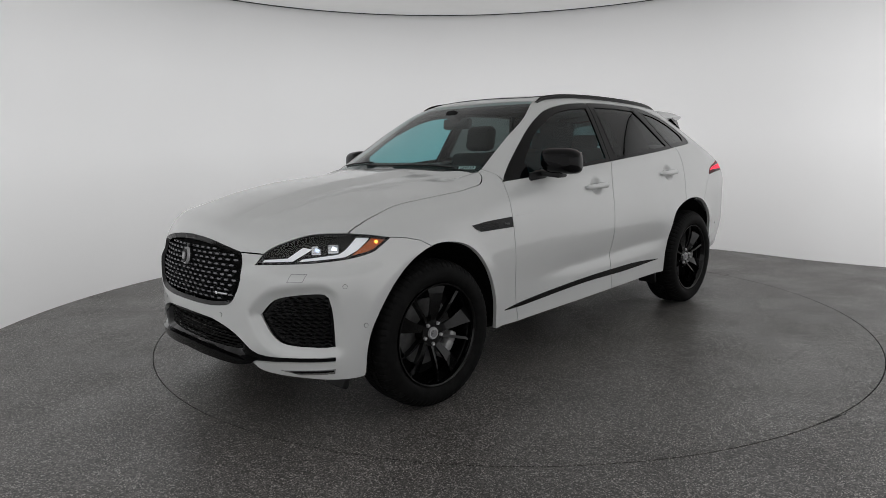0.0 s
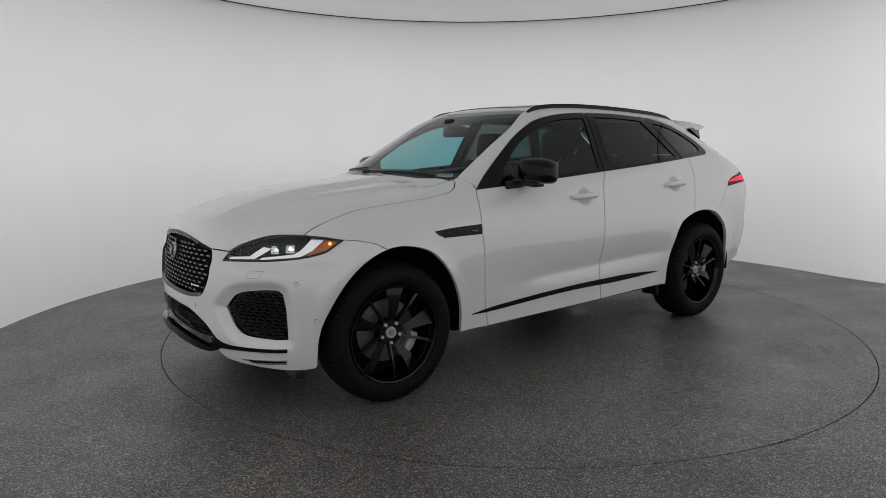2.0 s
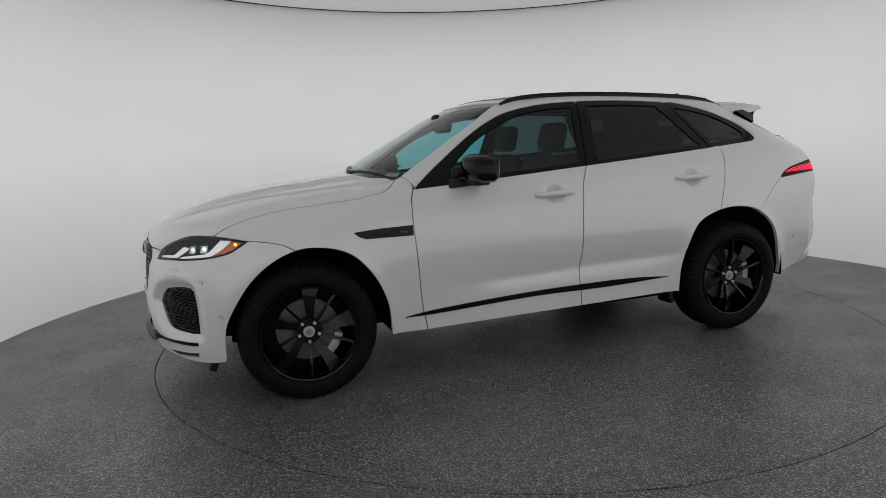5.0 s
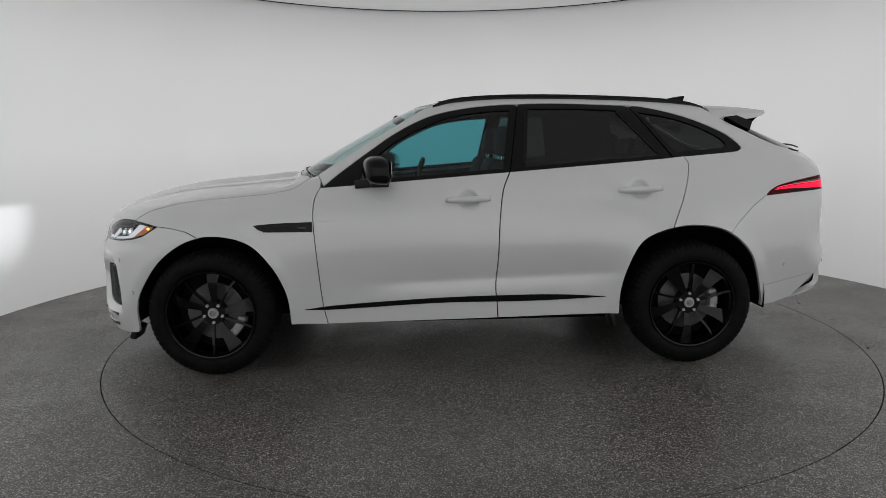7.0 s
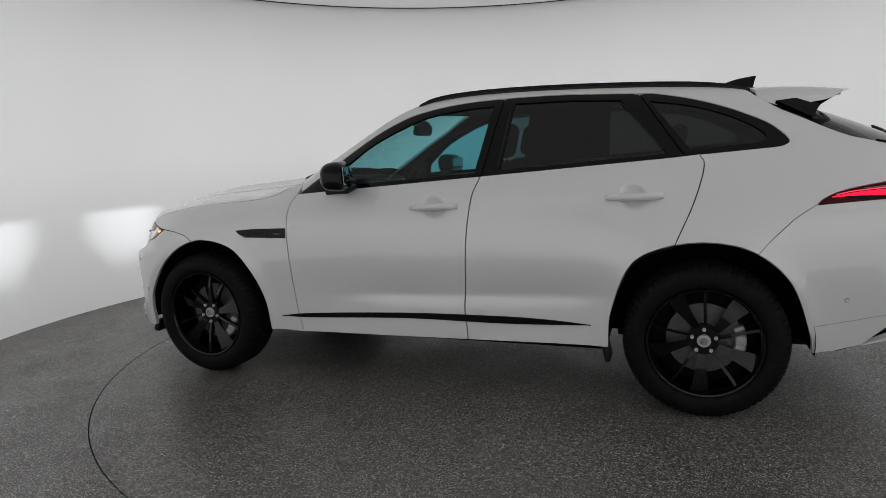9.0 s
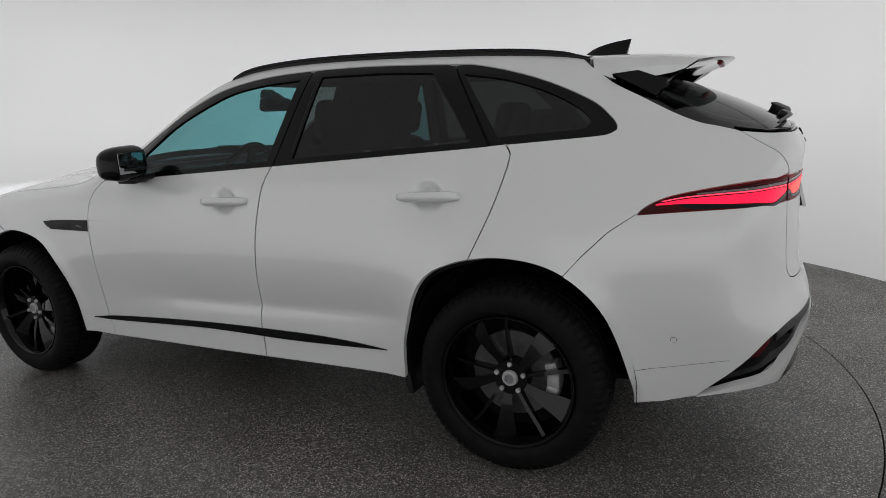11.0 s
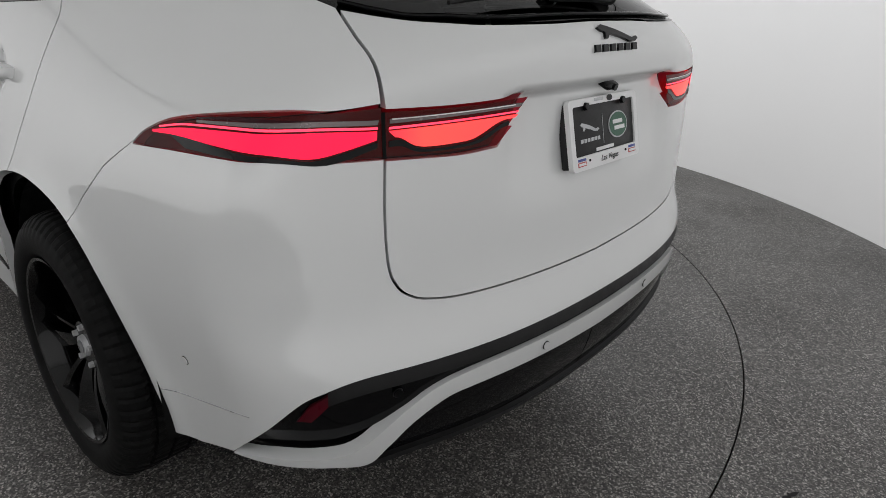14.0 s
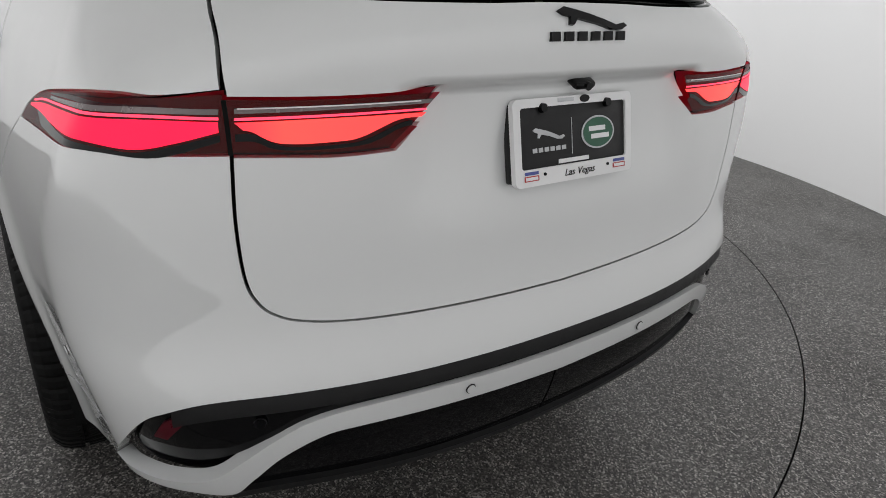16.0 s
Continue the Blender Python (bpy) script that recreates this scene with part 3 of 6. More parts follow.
# ---- the car ----
car = new("suv_car")
tagged(car, "white suv with black wheels and lit lamps on a turntable", "car")

DLO_TOP = [(0.668, 1.113), (0.759, 1.185), (0.854, 1.254), (0.951, 1.323), (1.081, 1.410), (1.214, 1.481), (1.348, 1.532), (1.551, 1.570), (1.789, 1.588), (2.130, 1.592), (2.556, 1.574), (2.642, 1.567), (2.807, 1.530), (2.971, 1.477), (3.132, 1.403), (3.206, 1.344), (3.226, 1.320)]
DLO_TIP = [(3.226, 1.320), (3.231, 1.306), (3.215, 1.294), (3.190, 1.284)]
GAP_FRONT = [(0.648, 1.105), (0.621, 1.042), (0.612, 0.923), (0.628, 0.680), (0.647, 0.442), (0.674, 0.295)]
GAP_MID = [(1.773, 1.184), (1.729, 1.074), (1.706, 0.891), (1.695, 0.669), (1.682, 0.499), (1.690, 0.409), (1.695, 0.311)]
GAP_REAR = [(2.840, 1.259), (2.861, 1.204), (2.817, 1.039), (2.735, 0.845)]
FRONT_ARCH = [(-0.435, 0.293), (-0.429, 0.423), (-0.393, 0.528), (-0.278, 0.694), (-0.125, 0.805), (0.041, 0.840), (0.235, 0.792), (0.364, 0.657), (0.441, 0.485), (0.459, 0.299)]
REAR_ARCH = [(2.432, 0.321), (2.445, 0.508), (2.527, 0.733), (2.659, 0.823), (2.865, 0.859), (3.073, 0.816), (3.232, 0.673), (3.322, 0.428), (3.336, 0.341)]


def belt_line(x):
    return 1.1015 + 0.0703 * (x - 0.595)


def on_belt(a, b, n=10, up=0.0):
    return [(x, belt_line(x) + up) for x in np.linspace(a, b, n)]


def arch_part(arch, a, b):
    """The stretch of a wheel arch between two of its dense points, counted as shares of its length."""
    q = spline(arch, 10)
    n = len(q) - 1
    return q[round(a * n):round(b * n) + 1]


def side_line(*segments):
    return SIDE.solve(np.vstack(segments))


farch, rarch = spline(FRONT_ARCH, 10), spline(REAR_ARCH, 10)
k_f = int(np.argmin(np.hypot(farch[:, 0] + 0.04, farch[:, 1] - 0.826)))
k_r1 = int(np.argmin(np.hypot(rarch[:, 0] - 2.733, rarch[:, 1] - 0.84)))
k_r2 = int(np.argmin(np.hypot(rarch[:, 0] - 3.09, rarch[:, 1] - 0.80)))
NOSE_SEAM = np.array([(-0.269, 0.899), (-0.188, 0.887), (-0.109, 0.867), tuple(farch[k_f])])
gap_f, gap_m, gap_r = spline(GAP_FRONT), spline(GAP_MID), spline(GAP_REAR)

# lines round the nose, in turned coordinates
LAMP_TOP = [(0.461, 0.793), (0.504, 0.846), (0.575, 0.886), (0.691, 0.922), (0.807, 0.926), (0.920, 0.918), (1.019, 0.899)]
LAMP_BOTTOM = [(1.019, 0.899), (0.975, 0.867), (0.936, 0.842), (0.848, 0.819), (0.716, 0.803), (0.580, 0.797), (0.461, 0.793)]
GRILLE_SIDE = [(0.000, 0.903), (0.123, 0.898), (0.241, 0.882), (0.365, 0.852), (0.390, 0.838), (0.397, 0.796), (0.397, 0.723), (0.373, 0.658), (0.333, 0.607), (0.244, 0.588), (0.131, 0.582), (0.000, 0.581)]
lamp_top, lamp_bottom, grille_side = [NOSE.solve(spline(s)) for s in (LAMP_TOP, LAMP_BOTTOM, GRILLE_SIDE)]
HOOD_SIDE = [(-0.437, -0.806), (-0.36, -0.824), (-0.28, -0.818), (-0.138, -0.788), (0.0, -0.779), (0.17, -0.780), (0.41, -0.787), (0.47, -0.792), (0.521, -0.772), (0.565, -0.725), (0.580, -0.680)]
COWL = [(0.580, -0.680), (0.548, -0.590), (0.485, -0.460), (0.448, -0.250), (0.432, 0.0)]
hood_side, cowl = DECK.solve(spline(HOOD_SIDE)), DECK.solve(spline(COWL))

# hood
n_h = int(np.argmin(np.linalg.norm(lamp_top - hood_side[0], axis=1)))
n_g = int(np.argmin(np.abs(NOSE.uv(grille_side)[:, 0] - 0.385) + (NOSE.uv(grille_side)[:, 1] < 0.8)))
k_l = int(np.argmax(lamp_top[:, 2] > 0.838))
hood_half = np.vstack([grille_side[:n_g + 1], lamp_top[k_l:n_h + 1], hood_side, cowl[:-1]])
hood_line = np.vstack([hood_half, (hood_half * np.array([1, -1, 1]))[::-1]])
panel("hood", hood_line, SLANT, PAINT_M, car, "white painted hood with raised power creases", cell=0.017)

# front fenders
fender = np.vstack([side_line(farch[k_f:], [(0.459, 0.299), (0.674, 0.295)], gap_f[::-1]), DECK.solve(np.array([(0.650, -0.770), (0.620, -0.678)])), hood_side[::-1], lamp_top[n_h + 1:], side_line(NOSE_SEAM)])
panel("front_fender", fender, BARREL, PAINT_M, car, "white front fender", gap=0.0020, mirror=True)

# doors
doors = {}
front_door = side_line(gap_f, [(0.674, 0.295), (1.695, 0.311)], gap_m[::-1], on_belt(1.772, 0.650))
rear_door = side_line(gap_m, [(1.695, 0.311), (2.432, 0.321)], rarch[:k_r1 + 1], gap_r[::-1], on_belt(2.845, 1.772))
HANDLES = {"front_door": (1.521, 1.029), "rear_door": (2.549, 1.071)}


def hollow_at(cx, cz):
    def f(p):
        return 0.020 * step(0.058, 0.034, np.hypot((p[:, 0] - cx) * 0.85, p[:, 2] - cz))
    return f


for nm, line in (("front_door", front_door), ("rear_door", rear_door)):
    doors[nm] = panel(nm, line, SIDE, PAINT_M, car, "white painted car door", cell=0.016, mirror=True, depth=hollow_at(*HANDLES[nm]))

# body side: pillars, cant rail and rear quarter
lamp_out = [(0.886, 1.025), (0.852, 1.055), (0.780, 1.090), (0.628, 1.130), (0.560, 1.132), (0.497, 1.140)]
SPLIT_UP = [(0.497, 1.140), (0.506, 1.205), (0.525, 1.245), (0.545, 1.286)]
glass_edge = DECK.solve(spline([(3.622, -0.604), (3.57, -0.620), (3.50, -0.638), (3.414, -0.632), (3.30, -0.606), (3.19, -0.580), (3.10, -0.530), (3.05, -0.475)]))
ditch = DECK.solve(spline([(3.05, -0.475), (2.9, -0.485), (2.5, -0.505), (2.0, -0.512), (1.5, -0.507), (1.335, -0.512), (1.115, -0.600), (0.910, -0.630), (0.750, -0.655), (0.620, -0.678)]))
dlo_top, dlo_tip = spline(DLO_TOP), spline(DLO_TIP)
quarter_low = np.vstack([np.array(on_belt(3.195, 2.845)), gap_r, rarch[k_r1:k_r2 + 1]])
tail_out = TAIL.solve(spline(lamp_out))
split_up = TAIL.solve(spline(SPLIT_UP))
rear_line = np.array([tuple(rarch[k_r2]), (3.149, 0.874), (3.237, 0.962), (3.332, 1.029)])
b_side = np.vstack([side_line(dlo_top, dlo_tip, quarter_low, rear_line), tail_out, split_up, glass_edge, ditch[1:], DECK.solve(np.array([(0.650, -0.770)]))])
panel("body_side", b_side, BARREL, PAINT_M, car, "white rear quarter with roof pillars in one pressing", mirror=True, cell=0.018, gap=0.0019)

# roof and glass
HEADER = [(1.335, -0.512), (1.250, -0.30), (1.215, -0.12), (1.210, 0.0)]
header = DECK.solve(spline(HEADER))
n_d = int(np.argmin(np.linalg.norm(ditch - header[0], axis=1)))
roof_half = np.vstack([header[::-1], ditch[:n_d][::-1], DECK.solve(spline([(3.05, -0.475), (3.06, -0.2), (3.06, 0.0)]))])
panel("roof", np.vstack([roof_half, (roof_half * np.array([1, -1, 1]))[::-1]]), DECK, PAINT_M, car, "white roof skin", cell=0.03)
screen_half = np.vstack([cowl[::-1], ditch[n_d:][::-1], header])
panel("windscreen", np.vstack([screen_half, (screen_half * np.array([1, -1, 1]))[::-1]]), DECK, SCREEN_GLASS_M, car, "lightly tinted windscreen", cell=0.03, offset=-0.004, rim=0)
pano = spline([(1.36, 0.0), (1.37, -0.3), (1.44, -0.42)]), spline([(1.44, -0.42), (2.6, -0.43), (2.85, -0.40)]), spline([(2.85, -0.40), (2.88, -0.2), (2.88, 0.0)])
pano_half = DECK.solve(np.vstack(pano))
panel("roof_window", np.vstack([pano_half, (pano_half * np.array([1, -1, 1]))[::-1]]), DECK, ROOF_GLASS_M, car, "black glass roof panel", cell=0.03, offset=0.004, rim=0.006)

# side windows: black frames and panes
FRAMES = {
    "front": (np.vstack([dlo_top[dlo_top[:, 0] <= 1.845], [(1.849, 1.584), (1.772, belt_line(1.772))], on_belt(1.771, 0.672)]),
              np.vstack([spline([(0.90, 1.215), (0.99, 1.290), (1.09, 1.366), (1.223, 1.435), (1.40, 1.507), (1.60, 1.541), (1.797, 1.553)]), [(1.797, 1.553), (1.736, 1.212)], on_belt(1.735, 0.88, up=0.022)])),
    "rear": (np.vstack([[(1.855, 1.584)], dlo_top[(dlo_top[:, 0] > 1.857) & (dlo_top[:, 0] < 2.545)], [(2.554, 1.568), (2.768, belt_line(2.768))], on_belt(2.768, 1.778)]),
             np.vstack([[(1.916, 1.561), (2.206, 1.560), (2.457, 1.547)], [(2.467, 1.545), (2.687, 1.280)], on_belt(2.69, 1.872, up=0.022)])),
    "quarter": (np.vstack([[(2.560, 1.568)], dlo_top[dlo_top[:, 0] > 2.562], dlo_tip, on_belt(3.188, 2.780)]),
                np.vstack([spline([(2.607, 1.533), (2.786, 1.503), (2.953, 1.450), (3.075, 1.390), (3.130, 1.345), (3.125, 1.318), (3.10, 1.306)]), on_belt(3.08, 2.80, up=0.03)])),
}
for nm, (outer, inner) in FRAMES.items():
    own = doors["front_door"] if nm == "front" else doors["rear_door"] if nm == "rear" else None
    left, right = (own[0], own[1]) if own else (car, car)
    hoop, pane = pierced(outer, inner), inner
    panel("window_frame", SIDE.solve(hoop), SIDE, GLOSS_M, left, "gloss black window surround", offset=-0.003, gap=0.0, rim=0.012, cell=0.016, mirror=right)
    panel("window_pane", SIDE.solve(pane), SIDE, FRONT_GLASS_M if nm == "front" else REAR_GLASS_M, left, "teal-tinted side glass" if nm == "front" else "dark privacy glass", offset=-0.009, gap=-0.004, rim=0, cell=0.03, mirror=right)

# tail: bumper skin, tailgate, lamps
SPLIT_DOWN = [(0.495, 1.048), (0.495, 0.939), (0.489, 0.846), (0.476, 0.802), (0.456, 0.777), (0.423, 0.761), (0.350, 0.749), (0.158, 0.739), (0.000, 0.734)]
LAMP_LOW = [(0.495, 1.048), (0.563, 1.049), (0.629, 1.054), (0.752, 1.038), (0.886, 1.021)]
TRIM_TOP = [(0.733, 0.382), (0.662, 0.508), (0.614, 0.590), (0.580, 0.620), (0.530, 0.638), (0.430, 0.642), (0.270, 0.641), (0.100, 0.638), (0.0, 0.637)]
GLASS_LOW = [(3.622, -0.604), (3.685, -0.557), (3.740, -0.500), (3.785, -0.424), (3.811, -0.330), (3.826, -0.210), (3.829, -0.070), (3.829, 0.0)]
split_down, lamp_low, trim_top = [TAIL.solve(spline(s)) for s in (SPLIT_DOWN, LAMP_LOW, TRIM_TOP)]
glass_low = DECK.solve(spline(GLASS_LOW))
b_half = np.vstack([split_down[::-1], lamp_low[1:], side_line(rear_line[::-1]), side_line(rarch[k_r2:]), side_line([(3.425, 0.350), (3.50, 0.372)]), trim_top])
panel("rear_bumper", np.vstack([b_half, (b_half * np.array([1, -1, 1]))[::-1]]), TAIL, PAINT_M, car, "white rear bumper skin", cell=0.02, gap=0.0009)
inner_lamp = TAIL.solve(np.array([(0.246, 1.138), (0.284, 1.085), (0.275, 1.083), (0.307, 1.047)]))
top_lamp = TAIL.solve(spline([(0.497, 1.132), (0.375, 1.132), (0.246, 1.138)]))
low_lamp = TAIL.solve(spline([(0.307, 1.047), (0.376, 1.043), (0.441, 1.046), (0.495, 1.048)]))
g_half = np.vstack([split_down[::-1], low_lamp[::-1], inner_lamp[::-1], top_lamp[::-1], split_up, glass_low])


def plate_hollow(p):
    """The plate's recess under the sharp lip of the tailgate's upper block."""
    u = np.abs(TAIL.uv(p)[:, 0])
    return 0.024 * step(1.149, 1.139, p[:, 2]) * step(0.87, 1.04, p[:, 2]) * step(0.315, 0.240, u)


tailgate = panel("tailgate", np.vstack([g_half, (g_half * np.array([1, -1, 1]))[::-1]]), TAIL, PAINT_M, car, "white tailgate with a plate recess", cell=0.014, depth=plate_hollow)[0]
rg_half = np.vstack([glass_low[::-1], glass_edge[:-1], DECK.solve(spline([(3.05, -0.475), (3.06, 0.0)]))])
panel("rear_window", np.vstack([rg_half, (rg_half * np.array([1, -1, 1]))[::-1]]), DECK, REAR_GLASS_M, tailgate, "dark rear window", cell=0.03, offset=-0.004, rim=0)
tail_lamp = np.vstack([tail_out, top_lamp, inner_lamp, low_lamp, lamp_low])

# wheels
def make_wheel(spin):
    w = new("wheel")
    hw = 0.128
    prof = []
    for r, y in ((0.262, 0.105), (0.275, 0.122), (0.300, hw), (0.325, hw - 0.001), (0.346, hw - 0.010), (0.362, 0.104), (0.371, 0.088), (TYRE_R - 0.001, 0.066)):
        prof.append((r, -y))
    for y in (-0.056, -0.054, -0.046, -0.044, -0.006, -0.004, 0.004, 0.006, 0.044, 0.046, 0.054, 0.056):
        prof.append((TYRE_R - (0.009 if abs(abs(y) - 0.050) < 0.0045 or abs(y) < 0.0045 else 0), y))
    prof += [(r, -y) for r, y in prof[:8]][::-1]
    vs, fs = revolve(prof, 272, closed=True)
    n = len(prof)
    moved = []
    for i, v in enumerate(vs):
        s, k = divmod(i, n)
        r = math.hypot(v[0], v[2])
        if 3 <= k <= n - 4 and (s + k // 4) % 4 == 0:
            r2 = r - (0.0015 if k in (3, n - 4) else 0.0055)
            v = (v[0] * r2 / r, v[1], v[2] * r2 / r)
        moved.append(v)
    tyre = mesh_ob("tyre", moved, fs, RUBBER_M, w, "black all-season tyre with treaded shoulders")
    tyre.data.polygons.foreach_set("use_smooth", [not 4 <= j % n <= n - 6 for j in range(len(fs))])
    bm = bmesh.new()
    for k in range(5):
        a0 = radians(72 * k + 48 + spin)
        # a broad blade and a slim spoke beside it
        for da, wi, wo, yi, yo in ((0.0, 0.030, 0.088, -0.058, -0.100), (radians(-32), 0.014, 0.013, -0.056, -0.104)):
            ring = []
            for s in np.linspace(0, 1, 6):
                r = 0.05 + 0.203 * s
                a = a0 + da + 0.10 * math.sin(s * 2.2) - 0.06
                wd = wi + (wo - wi) * s**1.3
                y = yi + (yo - yi) * s - 0.012 * math.sin(math.pi * s)
                c = Vector((r * math.cos(a), y, r * math.sin(a)))
                t = Vector((-math.sin(a), 0, math.cos(a)))
                tw = 0.036 if da == 0 else 0.008
                ring.append([bm.verts.new(c + t * (wd / 2) + Vector((0, tw * s, 0))), bm.verts.new(c - t * (wd / 2)), bm.verts.new(c - t * (wd / 2) * 0.7 + Vector((0, 0.032, 0))), bm.verts.new(c + t * (wd / 2) * 0.7 + Vector((0, 0.036, 0)))])
            for p, q in zip(ring, ring[1:]):
                for i in range(4):
                    bm.faces.new((p[i], p[(i + 1) % 4], q[(i + 1) % 4], q[i]))
            bm.faces.new(ring[0])
            bm.faces.new(ring[-1][::-1])
    bmesh.ops.bevel(bm, geom=[e for e in bm.edges if len(e.link_faces) == 2 and e.calc_face_angle(0) > 0.55], offset=0.0028, segments=2, affect="EDGES")
    vs, fs = revolve([(0.264, -0.112), (0.262, -0.118), (0.254, -0.116), (0.247, -0.104), (0.240, -0.06), (0.232, 0.02), (0.236, 0.10), (0.262, 0.11)], 72)
    bv = [bm.verts.new(v) for v in vs]
    for f in fs:
        bm.faces.new([bv[i] for i in f])
    tube(bm, 0.075, 0.05, pose(0, -0.040, 0, 90), 40, 0.068)
    part("rim", bm, RIM_M, w, "gloss black alloy rim with ten uneven spokes", sharp=30)
    bm = bmesh.new()
    tube(bm, 0.033, 0.016, pose(0, -0.068, 0, 90), 32, 0.029)
    part("hub_cap", bm, NUT_M, w, "silver hub cap with a dark emblem")
    bm = bmesh.new()
    tube(bm, 0.019, 0.006, pose(0, -0.0765, 0, 90), 24)
    part("emblem", bm, LAMP_GREY_M, w, "dark grey round emblem")
    for k in range(5):
        a = radians(72 * k + 90 + spin)
        bm = bmesh.new()
        tube(bm, 0.0105, 0.02, pose(0.056 * math.cos(a), -0.066, 0.056 * math.sin(a), 90), 6, 0.009)
        part("wheel_nut", bm, NUT_M, w, "chrome wheel nut")
    bm = bmesh.new()
    vs, fs = revolve([(0.07, -0.008), (0.172, -0.008), (0.172, 0.016), (0.07, 0.016)], 56, closed=True)
    bv = [bm.verts.new(v) for v in vs]
    for f in fs:
        bm.faces.new([bv[i] for i in f])
    part("brake_disc", bm, DISC_M, w, "grey steel brake disc")
    bm = bmesh.new()
    vs, fs = revolve([(0.02, 0.03), (0.236, 0.03), (0.236, 0.045), (0.02, 0.045)], 40, closed=True)
    bv = [bm.verts.new(v) for v in vs]
    for f in fs:
        bm.faces.new([bv[i] for i in f])
    part("brake_shield", bm, DARK_M, w, "black dust shield")
    bm = bmesh.new()
    for a in (-0.28, 0.0, 0.28):
        box(bm, (0.05, 0.075, 0.055), pose(0.165 * math.cos(a), -0.012, 0.165 * math.sin(a), 0, -math.degrees(a), 0), 0.010)
    part("brake_caliper", bm, CALIPER_M, w, "grey brake caliper")
    return w


w0 = make_wheel(0)
w1 = copy_thing(w0, Matrix())
for w, (x, y, turn) in zip((w0, w1, copy_thing(w0, Matrix()), copy_thing(w0, Matrix())), ((0, -0.822, -2), (WHEELBASE, -0.827, 0), (0, 0.822, 0), (WHEELBASE, 0.827, 0))):
    w.parent = car
    m = pose(x, y, TYRE_R - 0.002, 0, 36 if x == 0 else 0, turn)
    w.matrix_basis = m if y < 0 else pose(x, y, TYRE_R - 0.002, 0, 0, 180)

# wheel arch linings
for cx in (0.02, WHEELBASE + 0.01):
    for sgn in (-1, 1):
        vs, fs = [], []
        for y in (0.895, 0.60):
            for k in range(33):
                a = radians(-6 + 192 * k / 32)
                vs.append((cx + 0.462 * math.cos(a), sgn * y, 0.378 + 0.470 * math.sin(a)))
        fs = [(k, k + 1, 34 + k, 33 + k) for k in range(32)] + [tuple(range(33, 66))]
        mesh_ob("wheel_arch_lining", vs, fs, DARK_M, car, "black plastic arch lining")

# dark core behind the skins: floor pan and inner sides
bm = bmesh.new()
box(bm, (1.9, 1.60, 0.06), pose(1.44, 0, 0.30), 0.01)
box(bm, (0.9, 1.10, 0.10), pose(0.05, 0, 0.32), 0.01)
box(bm, (1.0, 1.10, 0.10), pose(2.95, 0, 0.33), 0.01)
part("underbody", bm, DARK_M, car, "black underbody pan")


# ---- front end ----
def dark(name, outline, proj, material, label, parent=car, **kw):
    return panel(name, outline, proj, material, parent, label, **kw)


FOG = np.vstack([spline([(0.473, 0.561), (0.541, 0.635), (0.635, 0.661), (0.732, 0.668), (0.760, 0.652)]), spline([(0.762, 0.651), (0.775, 0.574), (0.781, 0.424)]), spline([(0.779, 0.422), (0.710, 0.420), (0.579, 0.431), (0.519, 0.475), (0.473, 0.561)])[:-1]])
LOW_TOP = [(0.000, 0.526), (0.129, 0.523), (0.233, 0.514), (0.353, 0.467), (0.438, 0.398), (0.502, 0.377), (0.603, 0.375), (0.779, 0.381)]
LOW_BOTTOM = [(0.778, 0.359), (0.603, 0.351), (0.445, 0.343)]
BLADE = [(0.437, 0.338), (0.478, 0.304), (0.564, 0.286), (0.701, 0.275), (0.827, 0.267), (0.886, 0.272)]
low_top, low_bottom, blade = spline(LOW_TOP), spline(LOW_BOTTOM), spline(BLADE)
grille_uv = NOSE.uv(grille_side)
arch_uv = NOSE.uv(side_line(farch[:k_f + 1]))
seam_uv = NOSE.uv(side_line(NOSE_SEAM[::-1]))
lampb_uv = NOSE.uv(lamp_bottom)
half = np.vstack([grille_uv[n_g:][::-1], NOSE.uv(lamp_top)[:k_l + 1][::-1], lampb_uv[::-1], seam_uv[::-1], arch_uv[::-1], blade[::-1], low_bottom[::-1], low_top[::-1]])
whole = np.vstack([half, (half * np.array([-1, 1]))[::-1]])
whole = inset_line(whole if area_of(whole) > 0 else whole[::-1], 0.0013)
outline = pierced(whole, FOG, FOG * np.array([-1, 1]))


def fog_dish(p):
    q = NOSE.uv(p)
    q = np.stack([np.abs(q[:, 0]), q[:, 1]], 1)
    d = line_distance(q, FOG)
    return 0.030 * step(0.050, 0.0, d) * step(0.86, 0.76, q[:, 0])


bumper = panel("front_bumper", NOSE.solve(outline), NOSE, PAINT_M, car, "white sculpted front bumper", cell=0.014, gap=0, depth=fog_dish)[0]

